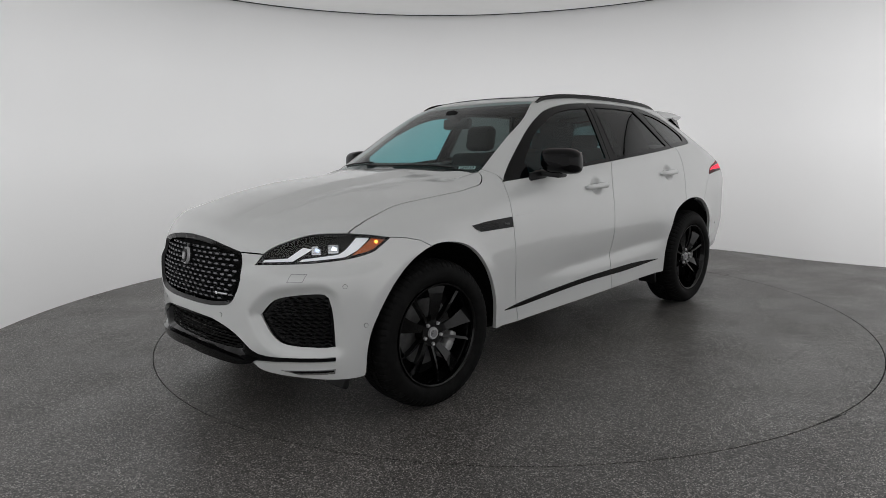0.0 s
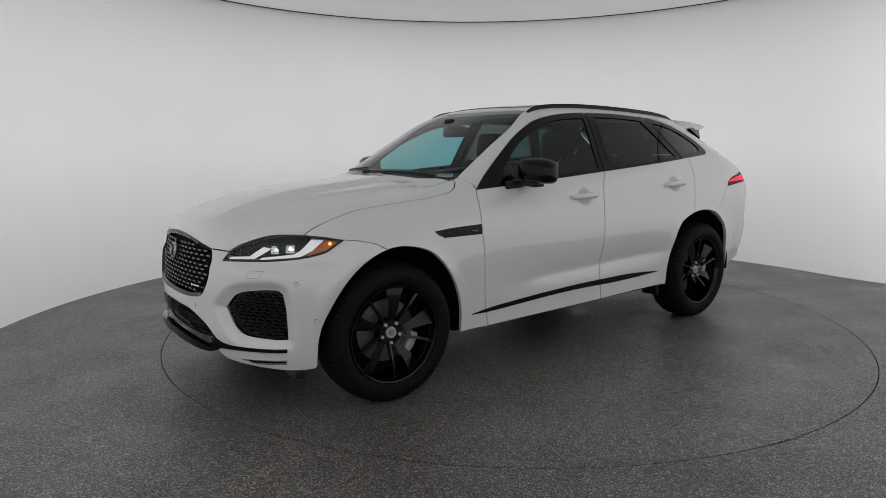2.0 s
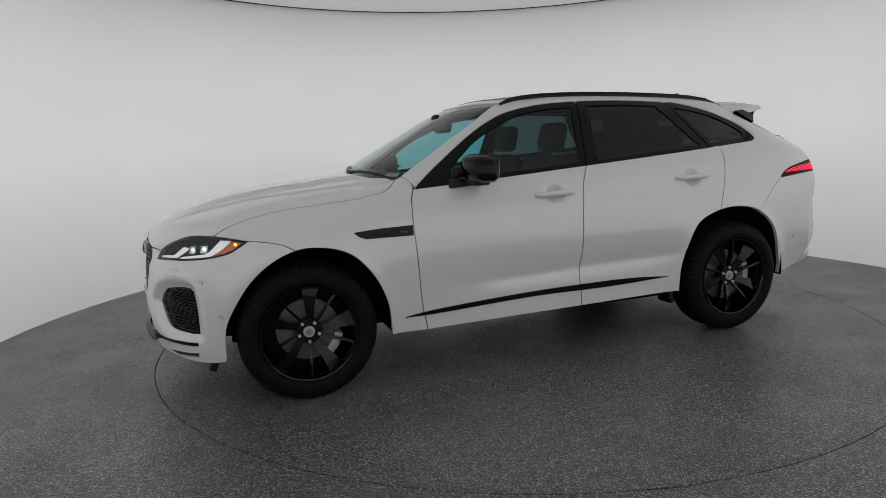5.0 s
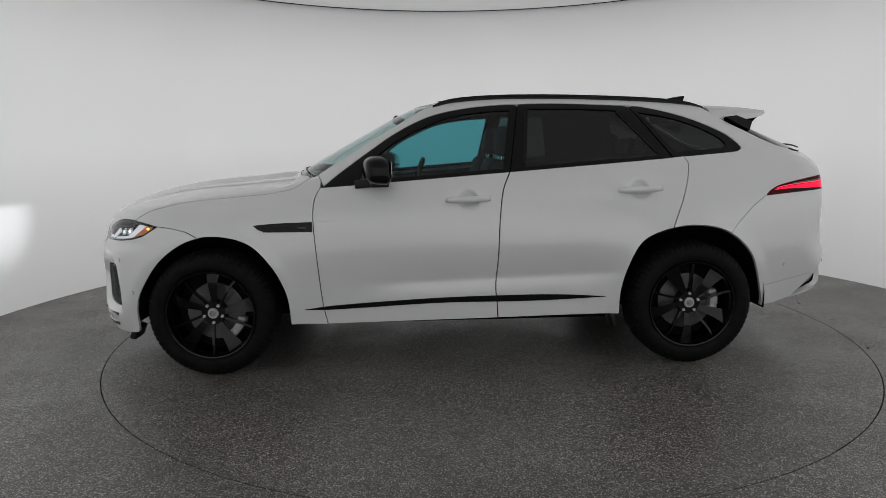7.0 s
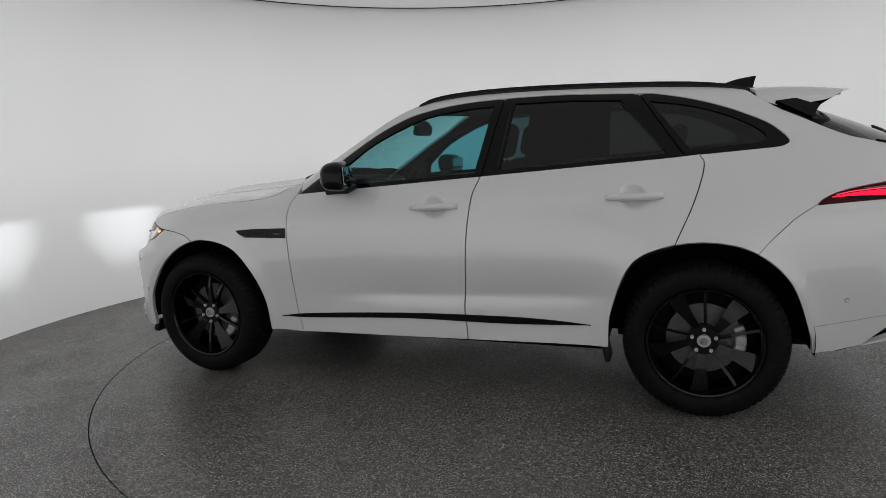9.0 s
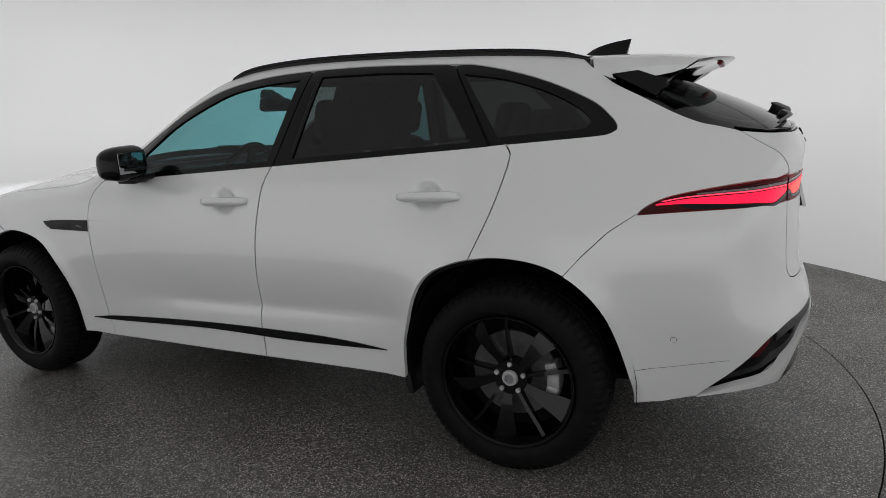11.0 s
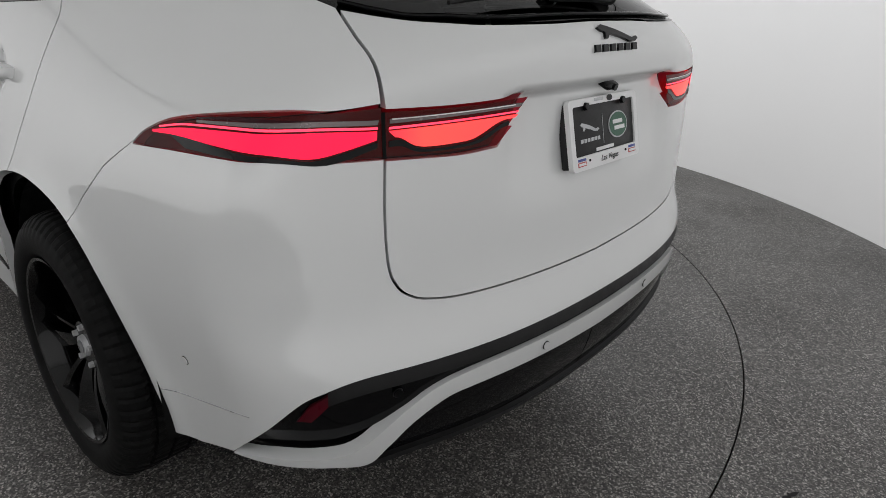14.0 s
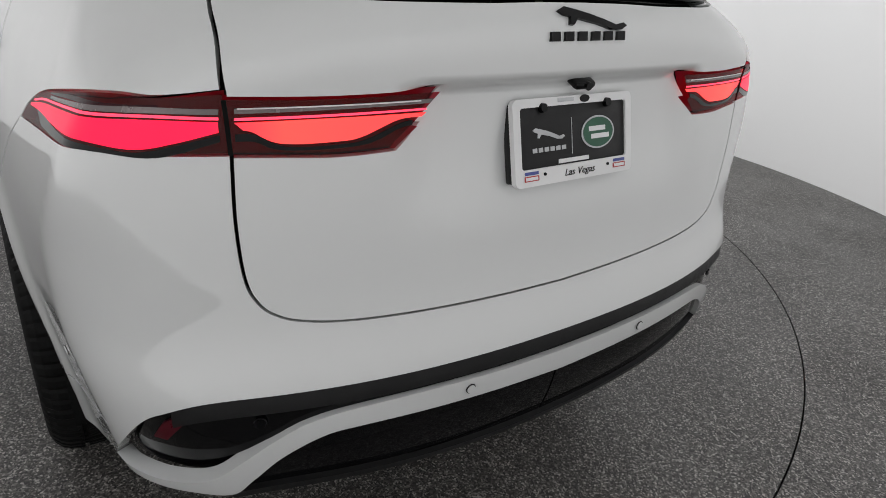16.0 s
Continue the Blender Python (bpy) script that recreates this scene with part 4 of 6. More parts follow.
# side intakes: recessed black backing with bars
for sg in (1, -1):
    line = FOG * np.array([sg, 1])
    dark("side_intake", NOSE.solve(line), NOSE, GLOSS_M, "gloss black intake surround", bumper, offset=-0.045, gap=-0.012, rim=0, cell=0.03)
    bars = bmesh.new()
    for k in range(13):
        z = 0.436 + 0.017 * k
        us = np.linspace(0.47, 0.775, 40)
        ok = line_distance(np.stack([us, 0 * us + z], 1), FOG) < -0.012
        us = us[ok]
        if len(us) < 4:
            continue
        pts = NOSE.solve(np.stack([sg * us, 0 * us + z], 1))
        nn = gradient(pts)
        rows = []
        for j, (p, n) in enumerate(zip(pts, nn)):
            z_off = 0.004 * math.sin(j * 1.3 + k * math.pi)
            c = p - n * 0.034 + np.array([0, 0, z_off])
            rows.append([bars.verts.new(c + np.array([0, 0, 0.0045])), bars.verts.new(c + n * 0.006), bars.verts.new(c - np.array([0, 0, 0.0045]))])
        for a, b in zip(rows, rows[1:]):
            for i in range(2):
                bars.faces.new((a[i], a[i + 1], b[i + 1], b[i]))
    part("intake_mesh", bars, SATIN_M, bumper, "black wavy intake mesh", smooth=False)

# lower intake with splitter lip
lip_low = [(0.000, 0.335), (0.207, 0.327), (0.359, 0.322), (0.437, 0.338)]
low_fill_half = np.vstack([spline([(0.000, 0.377), (0.159, 0.373), (0.295, 0.360), (0.445, 0.344)]), low_bottom[::-1], low_top[::-1]])
low_fill = np.vstack([low_fill_half, (low_fill_half * np.array([-1, 1]))[::-1]])
dark("lower_intake", NOSE.solve(low_fill), NOSE, GLOSS_M, "black lower intake frame", bumper, offset=-0.012, gap=-0.004, cell=0.02, depth=lambda p: 0.045 * step(0.40, 0.33, np.abs(NOSE.uv(p)[:, 0])) * step(0.365, 0.38, p[:, 2]) * step(0.51, 0.48, p[:, 2]))
lip_half = np.vstack([spline(lip_low), spline([(0.445, 0.345), (0.295, 0.363), (0.158, 0.376), (0.000, 0.380)])])
dark("splitter_lip", NOSE.solve(np.vstack([lip_half, (lip_half * np.array([-1, 1]))[::-1]])), NOSE, GLOSS_M, "gloss black splitter lip", bumper, offset=0.012, gap=0, rim=0.03, cell=0.02)
net = bmesh.new()
for k in range(7):
    z = 0.385 + 0.016 * k
    us = np.linspace(-0.36, 0.36, 41)
    pts = NOSE.solve(np.stack([us, 0 * us + z], 1))
    nn = gradient(pts)
    ok = line_distance(np.stack([np.abs(us), 0 * us + z], 1), np.vstack([low_fill_half])) < 0.02
    rows = [[net.verts.new(p - n * 0.045 + np.array([0, 0, 0.005 + 0.003 * math.sin(j * 2 + k * math.pi)])), net.verts.new(p - n * 0.040 + np.array([0, 0, 0.003 * math.sin(j * 2 + k * math.pi)])), net.verts.new(p - n * 0.045 - np.array([0, 0, 0.004]))] for j, (p, n) in enumerate(zip(pts, nn))]
    for j in range(len(rows) - 1):
        for i in range(2):
            net.faces.new((rows[j][i], rows[j][i + 1], rows[j + 1][i + 1], rows[j + 1][i]))
part("lower_mesh", net, DARK_M, bumper, "black lower intake mesh", smooth=False)

# grille: surround, backing, chips, badge
g_half = grille_uv
g_loop = np.vstack([g_half, (g_half * np.array([-1, 1]))[::-1][1:-1]])
g_in = inset_line(g_loop if area_of(g_loop) > 0 else g_loop[::-1], 0.016)
grille = panel("grille", NOSE.solve(pierced(g_loop, g_in)), NOSE, GLOSS_M, car, "black grille with staggered chips", cell=0.014, offset=0.002, gap=0, rim=0.02, depth=lambda p: 0.016 * step(-0.002, -0.016, line_distance(NOSE.uv(p), g_loop)))[0]
dark("grille_backing", NOSE.solve(g_in), NOSE, DARK_M, "black grille backing", grille, offset=-0.05, gap=-0.006, rim=0, cell=0.03)
chips = bmesh.new()
CHIP_M = plain("dark_chrome_chip", (0.17, 0.17, 0.18), 0.28, metal=0.9, vary=0.1)
spots = []
for k in range(13):
    z = 0.598 + 0.0235 * k
    for j in range(-9, 10):
        u = 0.047 * (j + (0.5 if k % 2 else 0))
        spots.append((u, z))
spots = np.array(spots)
spots = spots[(line_distance(spots, g_in) < -0.010) & (np.hypot(spots[:, 0], (spots[:, 1] - 0.800) * 0.8) > 0.034)]
pts = NOSE.solve(spots)
nn = gradient(pts)
HEX = ((-0.015, 0.0015), (-0.008, 0.0050), (0.012, 0.0042), (0.017, -0.001), (0.008, -0.0048), (-0.012, -0.0042))
top = [chips.verts.new((a, b, 0.004)) for a, b in HEX]
low = [chips.verts.new((a * 1.2, b * 1.4, -0.014)) for a, b in HEX]
chips.faces.new(top)
for i in range(6):
    chips.faces.new((top[i], low[i], low[(i + 1) % 6], top[(i + 1) % 6]))
bmesh.ops.recalc_face_normals(chips, faces=chips.faces)
chip = part("chip", chips, CHIP_M, grille, smooth=False)
for k, (p, n) in enumerate(zip(pts, nn)):
    n = Vector(n)
    r = Vector((0, 0, 1)).cross(n).normalized()
    u = n.cross(r)
    ob = chip if k == 0 else new("chip", chip.data)
    ob.parent = grille
    ob.matrix_basis = Matrix.Translation(Vector(p) - n * 0.018) @ Matrix((r, u, n)).transposed().to_4x4()
m = on_body(NOSE, 0.0, 0.800, 0.000)
bm = bmesh.new()
tube(bm, 0.036, 0.012, m @ Matrix.Diagonal((0.86, 1.25, 1, 1)), 36, 0.033)
part("badge_ring", bm, NUT_M, grille, "oval silver badge ring")
bm = bmesh.new()
tube(bm, 0.027, 0.006, m @ Matrix.Translation((0, 0, 0.008)) @ Matrix.Diagonal((0.86, 1.25, 1, 1)), 36)
part("badge_disc", bm, SATIN_M, grille, "dark badge disc")
bm = bmesh.new()
box(bm, (0.026, 0.036, 0.005), m @ Matrix.Translation((0, 0, 0.012)), 0.006)
part("badge_relief", bm, NUT_M, grille, "plain silver relief")
bm = bmesh.new()
box(bm, (0.03, 0.022, 0.02), on_body(NOSE, 0.0, 0.852, -0.012), 0.004)
part("front_camera", bm, GLOSS_M, grille, "small black front camera")
bm = bmesh.new()
mm = on_body(NOSE, 0.285, 0.650, -0.006)
box(bm, (0.014, 0.016, 0.006), mm @ Matrix.Translation((-0.036, 0, 0)), 0.002)
box(bm, (0.068, 0.009, 0.006), mm @ Matrix.Translation((0.008, 0, 0)), 0.002)
part("trim_badge", bm, CHROME_M, grille, "small silver bar badge")


# headlamps
def band(points_a, points_b):
    return np.vstack([spline(points_a), spline(points_b)[::-1]])


def in_lamp(name, uv, material, label, parent, offset, mirror_parent, rim=0.008, cell=0.012):
    return panel(name, NOSE.solve(uv), NOSE, material, parent, label, cell=cell, offset=offset, gap=0, rim=rim, mirror=mirror_parent)


lens = panel("headlamp", np.vstack([lamp_top, lamp_bottom]), NOSE, LENS_M, car, "clear headlamp with light blades and amber marker", cell=0.016, offset=0.001, gap=0.002, rim=0, mirror=True)
for o in lens:
    o.visible_shadow = False
la, lb = lens
lamp_uv = np.vstack([NOSE.uv(lamp_top), NOSE.uv(lamp_bottom)])
edge_uv = inset_line(lamp_uv if area_of(lamp_uv) > 0 else lamp_uv[::-1], 0.010)
in_lamp("lamp_housing", lamp_uv, DARK_M, "black lamp housing", la, -0.045, lb, rim=0)
panel("lamp_bezel", NOSE.solve(pierced(lamp_uv, edge_uv)), NOSE, GLOSS_M, la, "gloss black lamp edge", cell=0.012, offset=-0.001, gap=0, rim=0.045, mirror=lb)
BLADE_M = glowing("light_blade", (0.80, 0.83, 0.86), 0.40, (0.75, 0.76, 0.77))
in_lamp("light_blade", np.array([(0.486, 0.805), (0.616, 0.811), (0.696, 0.866), (0.660, 0.874), (0.597, 0.825), (0.497, 0.817)]), BLADE_M, "pale light blade", la, -0.014, lb)
in_lamp("light_blade", np.array([(0.642, 0.807), (0.827, 0.827), (0.881, 0.858), (0.930, 0.906), (0.877, 0.911), (0.831, 0.858), (0.803, 0.840), (0.658, 0.820)]), BLADE_M, "pale light blade", la, -0.012, lb)
in_lamp("amber_marker", np.array([(0.857, 0.834), (0.938, 0.852), (0.975, 0.879), (1.002, 0.897), (0.943, 0.907), (0.894, 0.865)]), AMBER_M, "amber side marker", la, -0.012, lb)
for sg, own in ((1, la), (-1, lb)):
    # two square projector modules in grey housings, the outer one lit
    for u, z, w in ((0.712, 0.862, 0.036), (0.782, 0.868, 0.040)):
        m = on_body(NOSE, sg * u, z, -0.032)
        bm = bmesh.new()
        box(bm, (w * 1.25, 0.044, 0.026), m @ Matrix.Translation((0, 0, -0.004)), 0.006)
        part("projector_housing", bm, CHROME_M, own, "grey projector housing")
        bm = bmesh.new()
        box(bm, (w * 0.62, 0.018, 0.010), m @ Matrix.Translation((0.004 * sg, 0, 0.008)) @ pose(0, 0, 0, 0, 0, -20 * sg), 0.004)
        part("projector_lens", bm, LED_BLUE_M if u < 0.75 else LED_M, own, "bright led lens")
        for dy in (-0.012, 0.002, 0.014):
            bm = bmesh.new()
            box(bm, (w * 1.25, 0.0022, 0.008), m @ Matrix.Translation((0, dy, 0.012)), 0.0008)
            part("projector_rib", bm, CHROME_M, own, "thin chrome rib")
    bm = bmesh.new()
    tube(bm, 0.007, 0.008, on_body(NOSE, sg * 0.958, 0.888, -0.008), 12)
    part("amber_bulb", bm, AMBER_GLOW_M, own, "glowing amber bulb")
    # low beam: a lamp behind a cut-off shield
    la_d = bpy.data.lights.new("low_beam", "SPOT")
    la_d.energy, la_d.spot_size, la_d.spot_blend, la_d.shadow_soft_size, la_d.color = BEAM_WATTS, radians(34), 1.0, 0.0005, (0.95, 0.98, 1.0)
    lo = new("low_beam", la_d)
    p0 = on_body(NOSE, sg * 0.746, 0.872, -0.024).translation
    lo.matrix_basis = look(p0, p0 + Vector((-1, 0.05 * sg, -0.05)))
    lo.parent = car
    bm = bmesh.new()
    box(bm, (0.001, 0.034, 0.014), Matrix.Translation(p0 + Vector((-0.022, 0, 0.0073))))
    part("cut_off_shield", bm, DARK_M, own, "small black cut-off shield")

# parking sensors, tow eye cover, lower blade chrome
def sensor(proj, u, v, parent, material=PAINT_M, lift=0.0):
    m = on_body(proj, u, v, lift)
    bm = bmesh.new()
    tube(bm, 0.0112, 0.002, m, 20, 0.0106)
    part("sensor_ring", bm, SATIN_M, parent, "thin dark sensor ring")
    bm = bmesh.new()
    tube(bm, 0.0098, 0.006, m, 20, 0.009)
    part("sensor", bm, material, parent, "round parking sensor")


for sg in (1, -1):
    for u, z in ((0.826, 0.705), (0.896, 0.518), (0.277, 0.547)):
        sensor(NOSE, sg * u, z, bumper)
cover = np.array([(0.608, 0.723), (0.671, 0.725), (0.688, 0.760), (0.625, 0.760)])
rim_line = inset_line(cover if area_of(cover) > 0 else cover[::-1], 0.0022)
dark("tow_cover_gap", NOSE.solve(pierced(cover, rim_line)), NOSE, LAMP_GREY_M, "fine joint of the tow eye cover", bumper, offset=0.0012, gap=0, rim=0, cell=0.01)
dark("fog_strip", NOSE.solve(np.array([(0.562, 0.313), (0.777, 0.326), (0.774, 0.303), (0.644, 0.294)])), NOSE, CHROME_M, "bright lower trim strip", bumper, offset=0.003, gap=0, rim=0.006, cell=0.02, mirror=True)
dark("fog_slot", NOSE.solve(np.array([(0.603, 0.312), (0.772, 0.320), (0.770, 0.312), (0.623, 0.302)])), NOSE, GLOSS_M, "dark slot in the trim strip", bumper, offset=0.0045, gap=0, rim=0.002, cell=0.02, mirror=True)
for sg in (-1, 1):
    bm = bmesh.new()
    box(bm, (0.04, 0.14, 0.08), pose(-0.50, sg * 0.76, 0.245, 0, 20, 0), 0.012)
    part("air_dam", bm, SATIN_M, bumper, "black flexible air dam")

# cowl, wipers and the stock tag behind the screen
cw = [DECK.solve(spline([(x + d, y) for x, y in COWL])) for d in (-0.01, 0.075)]
cowl_loop = np.vstack([cw[0], (cw[0] * np.array([1, -1, 1]))[::-1][1:], (cw[1] * np.array([1, -1, 1])), cw[1][::-1][1:]])
panel("cowl_panel", cowl_loop, DECK, SATIN_M, car, "black plastic cowl", cell=0.025, offset=-0.012, gap=0, rim=0)
for pts in ([(0.545, -0.54), (0.50, -0.36), (0.462, -0.06), (0.475, 0.20)], [(0.50, 0.16), (0.51, 0.32), (0.55, 0.52)]):
    q = DECK.solve(spline(pts))
    rod([Vector(v) + Vector((0.0, 0, 0.003)) for v in q[::4]], 0.005, SATIN_M, "wiper", car, "black wiper arm")
for pts in ([(0.575, -0.60), (0.54, -0.52), (0.51, -0.45)],):
    q = DECK.solve(spline(pts))
    rod([Vector(v) + Vector((0.0, 0, -0.012)) for v in q[::3]], 0.007, SATIN_M, "wiper_base", car, "black wiper base")
tagm = on_body(DECK, 0.588, -0.597, -0.006)
bm = bmesh.new()
box(bm, (0.10, 0.030, 0.0006), tagm)
tag = part("stock_tag", bm, WHITE_M, car, "white paper tag behind the windscreen")


def lettering(text, size, m, material, name, parent, label="", width=None, shear=0.0):
    cu = bpy.data.curves.new(name, "FONT")
    cu.body, cu.size, cu.align_x, cu.align_y, cu.shear, cu.extrude = text, size, "CENTER", "CENTER", shear, 0.0004
    tmp = bpy.data.objects.new("tmp", cu)
    me = bpy.data.meshes.new_from_object(tmp)
    bpy.data.objects.remove(tmp)
    if width:
        xs = [v.co.x for v in me.vertices]
        me.transform(Matrix.Diagonal((width / max(1e-6, max(xs) - min(xs)), 1, 1, 1)))
    me.transform(m)
    me.materials.clear()
    me.materials.append(material)
    ob = new(name, me)
    ob.parent = parent
    if label:
        tagged(ob, label)
    return ob


lettering("J24033", 0.026, tagm @ Matrix.Translation((0, 0, 0.0012)), SATIN_M, "lettering", tag, "black printed characters", width=0.085, shear=0.15)


# ---- flanks: trims, vents, handles, mirrors, rails ----
STRIP_TOP = [(0.542, 0.390), (0.760, 0.413), (1.355, 0.444), (1.838, 0.451), (2.101, 0.446), (2.347, 0.431)]
STRIP_LOW = [(2.347, 0.429), (2.102, 0.417), (1.838, 0.412), (1.354, 0.413), (0.758, 0.387), (0.542, 0.387)]
panel("sill_trim", side_line(spline(STRIP_TOP), spline(STRIP_LOW)), SIDE, GLOSS_M, car, "gloss black sill trim strip", cell=0.02, offset=0.006, gap=0, rim=0.012, mirror=True)
VENT = np.vstack([spline([(0.268, 0.898), (0.302, 0.872), (0.346, 0.858)]), [(0.608, 0.856), (0.607, 0.912)], spline([(0.603, 0.913), (0.403, 0.908), (0.268, 0.898)])[:-1]])
vent = panel("fender_vent", SIDE.solve(VENT), SIDE, GLOSS_M, car, "gloss black fender vent", cell=0.012, offset=0.004, gap=0, rim=0.012, mirror=True)
for o, sg in zip(vent, (-1, 1)):
    bm = bmesh.new()
    for k in range(5):
        for j in range(12):
            u, z = 0.33 + 0.013 * j + (0.0065 if k % 2 else 0), 0.860 + 0.0082 * k
            p = SIDE.solve(np.array([[u, z]]))
            n = gradient(p)[0]
            c = (p[0] + n * 0.005) * np.array([1, 1 if sg < 0 else -1, 1])
            box(bm, (0.009, 0.003, 0.0035), Matrix.Translation(c))
    part("vent_mesh", bm, SATIN_M, o, "fine black vent mesh", smooth=False)
    bm = bmesh.new()
    p = SIDE.solve(np.array([[0.55, 0.88]]))
    c = (p[0] + gradient(p)[0] * 0.006) * np.array([1, 1 if sg < 0 else -1, 1])
    box(bm, (0.045, 0.004, 0.010), Matrix.Translation(c) @ pose(0, 0, 0, 0, 8, 0), 0.003)
    part("vent_emblem", bm, DISC_M, o, "plain dark grey bar emblem")


def handle_mesh(cx, cz, y):
    bm = bmesh.new()
    rows = []
    n = 16
    for i in range(n + 1):
        s = i / n
        x = cx - 0.134 + 0.268 * s
        e = 4 * s * (1 - s)
        h = 0.010 + 0.007 * min(1, e * 1.6) + 0.003 * s
        out = 0.014 + 0.022 * min(1, e * 2.2)
        zc = cz - 0.004 + 0.008 * s
        rows.append([bm.verts.new((x, y + 0.012, zc + h * 0.9)), bm.verts.new((x, y - out * 0.8, zc + h)), bm.verts.new((x, y - out, zc + h * 0.35)), bm.verts.new((x, y - out, zc - h * 0.5)), bm.verts.new((x, y - out * 0.75, zc - h)), bm.verts.new((x, y + 0.012, zc - h * 0.9))])
    for a, b in zip(rows, rows[1:]):
        for k in range(6):
            bm.faces.new((a[k], a[(k + 1) % 6], b[(k + 1) % 6], b[k]))
    bm.faces.new(rows[0][::-1])
    bm.faces.new(rows[-1])
    bmesh.ops.bevel(bm, geom=[e for e in bm.edges if e.is_boundary is False and e.calc_face_angle(0) > 0.6], offset=0.002, segments=2, affect="EDGES")
    return bm


for nm, (cx, cz) in HANDLES.items():
    y = SIDE.solve(np.array([[cx - 0.10, cz]]))[0][1]
    ob = part("door_handle", handle_mesh(cx, cz, y), PAINT_M, doors[nm][0], "white pull handle", sharp=60)
    mirrored(ob, doors[nm][1])

# black strips behind the joints of the window frames
for own, line in ((doors["rear_door"], [(2.525, 1.560), (2.595, 1.556), (2.810, 1.262), (2.735, 1.258)]), (doors["front_door"], [(1.828, 1.580), (1.880, 1.580), (1.805, 1.192), (1.745, 1.188)])):
    panel("frame_seal", SIDE.solve(np.array(line)), SIDE, DARK_M, own[0], "black seal behind the frame joint", cell=0.03, offset=-0.010, gap=0, rim=0, mirror=own[1])

# bright line along the glass behind the front door's edge, and the mirror sail
rod(SIDE.solve(spline([(1.898, 1.546), (1.878, 1.37), (1.858, 1.212)]))[::3] + np.array([0, 0.004, 0]), 0.003, SATIN_M, "pillar_bead", doors["rear_door"][0], "dark grey pillar bead")
rod(SIDE.solve(spline([(2.467, 1.533), (2.575, 1.41), (2.688, 1.271)]))[::3] + np.array([0, 0.005, 0]), 0.003, SATIN_M, "glass_divider", doors["rear_door"][0], "black glass divider")


# door mirrors
def mirror_mesh():
    bm = bmesh.new()
    bmesh.ops.create_uvsphere(bm, u_segments=28, v_segments=18, radius=1.0)
    for v in bm.verts:
        x, y, z = v.co
        e = lambda t, k: math.copysign(abs(t) ** k, t)
        v.co = Vector((e(x, 0.8) * (0.092 if x < 0 else 0.060), e(y, 0.62) * 0.125, e(z, 0.62) * 0.078 + 0.012 * y - (0.014 * x if x > 0 else 0)))
        if v.co.x > 0.052:
            v.co.x = 0.052
    return bm


MIRROR_AT = Vector((1.010, -0.970, 1.210))
bm = mirror_mesh()
bmesh.ops.transform(bm, matrix=Matrix.Translation(MIRROR_AT) @ pose(0, 0, 0, 0, 0, 12), verts=bm.verts)
cap = part("door_mirror", bm, GLOSS_M, doors["front_door"][0], "gloss black door mirror", sharp=50)
bm = bmesh.new()
box(bm, (0.004, 0.165, 0.095), Matrix.Translation(MIRROR_AT + Vector((0.0535, -0.006, 0))) @ pose(0, 0, 0, 0, 0, 12), 0.0015)
glass_ob = part("mirror_glass", bm, MIRROR_M, doors["front_door"][0], "mirror glass")
bm = bmesh.new()
box(bm, (0.105, 0.17, 0.030), Matrix.Translation(MIRROR_AT + Vector((-0.01, 0.075, -0.077))) @ pose(0, 0, 0, 6, 0, 8), 0.010)
box(bm, (0.15, 0.03, 0.05), Matrix.Translation((0.93, -0.852, 1.127)) @ pose(0, 0, 0, 0, -4, 0), 0.010)
arm = part("mirror_arm", bm, SATIN_M, doors["front_door"][0], "satin black mirror arm")
bm = bmesh.new()
tube(bm, 0.0806, 0.010, Matrix.Translation(MIRROR_AT + Vector((-0.005, 0, -0.030))) @ Matrix.Diagonal((1.02, 1.5, 1, 1)), 36)
groove = part("mirror_band", bm, SATIN_M, doors["front_door"][0], "satin band round the mirror cap")
for o in (cap, glass_ob, arm, groove):
    mirrored(o, doors["front_door"][1])

# roof rails
rail_pts = [(1.33, -0.535), (1.45, -0.520), (1.7, -0.520), (2.1, -0.525), (2.5, -0.520), (2.85, -0.500), (3.08, -0.478)]
q = DECK.solve(spline(rail_pts))
n = len(q)
lift = np.array([0.005 + 0.009 * min(1, 6 * (i / (n - 1)), 5 * (1 - i / (n - 1))) for i in range(n)])
q = q + np.stack([0 * lift, 0 * lift, lift], 1)
ob = rod(q[::3], lambda s: 0.009 * min(1, 0.35 + 8 * s, 0.35 + 8 * (1 - s)), GLOSS_M, "roof_rail", car, "black roof rail", sides=10, flat=1.1)
mirrored(ob)
bm = bmesh.new()
rows = []
for a, b in zip(q[::3], DECK.solve(spline(rail_pts))[::3]):
    rows.append([bm.verts.new((a[0], a[1] + 0.006, a[2])), bm.verts.new((a[0], a[1] - 0.006, a[2])), bm.verts.new((b[0], b[1] - 0.012, b[2] - 0.008)), bm.verts.new((b[0], b[1] + 0.012, b[2] - 0.006))])
for a, b in zip(rows, rows[1:]):
    for k in range(4):
        bm.faces.new((a[k], a[(k + 1) % 4], b[(k + 1) % 4], b[k]))
ob = part("rail_foot", bm, SATIN_M, car, "black rail foot along the roof edge")
mirrored(ob)

# sensors on the flanks, edge of the rear bumper
sensor(TAIL, 0.803, 0.597, car)
sensor(TAIL, -0.803, 0.597, car)
# fine seam across the rear bumper's lower corner
seam = TAIL.solve(spline([(0.888, 0.470), (0.795, 0.494), (0.671, 0.537)]))
ob = rod(seam[::3] + gradient(seam)[::3] * 0.0005, 0.0012, LAMP_GREY_M, "bumper_seam", car, "fine bumper joint", sides=6)
mirrored(ob)
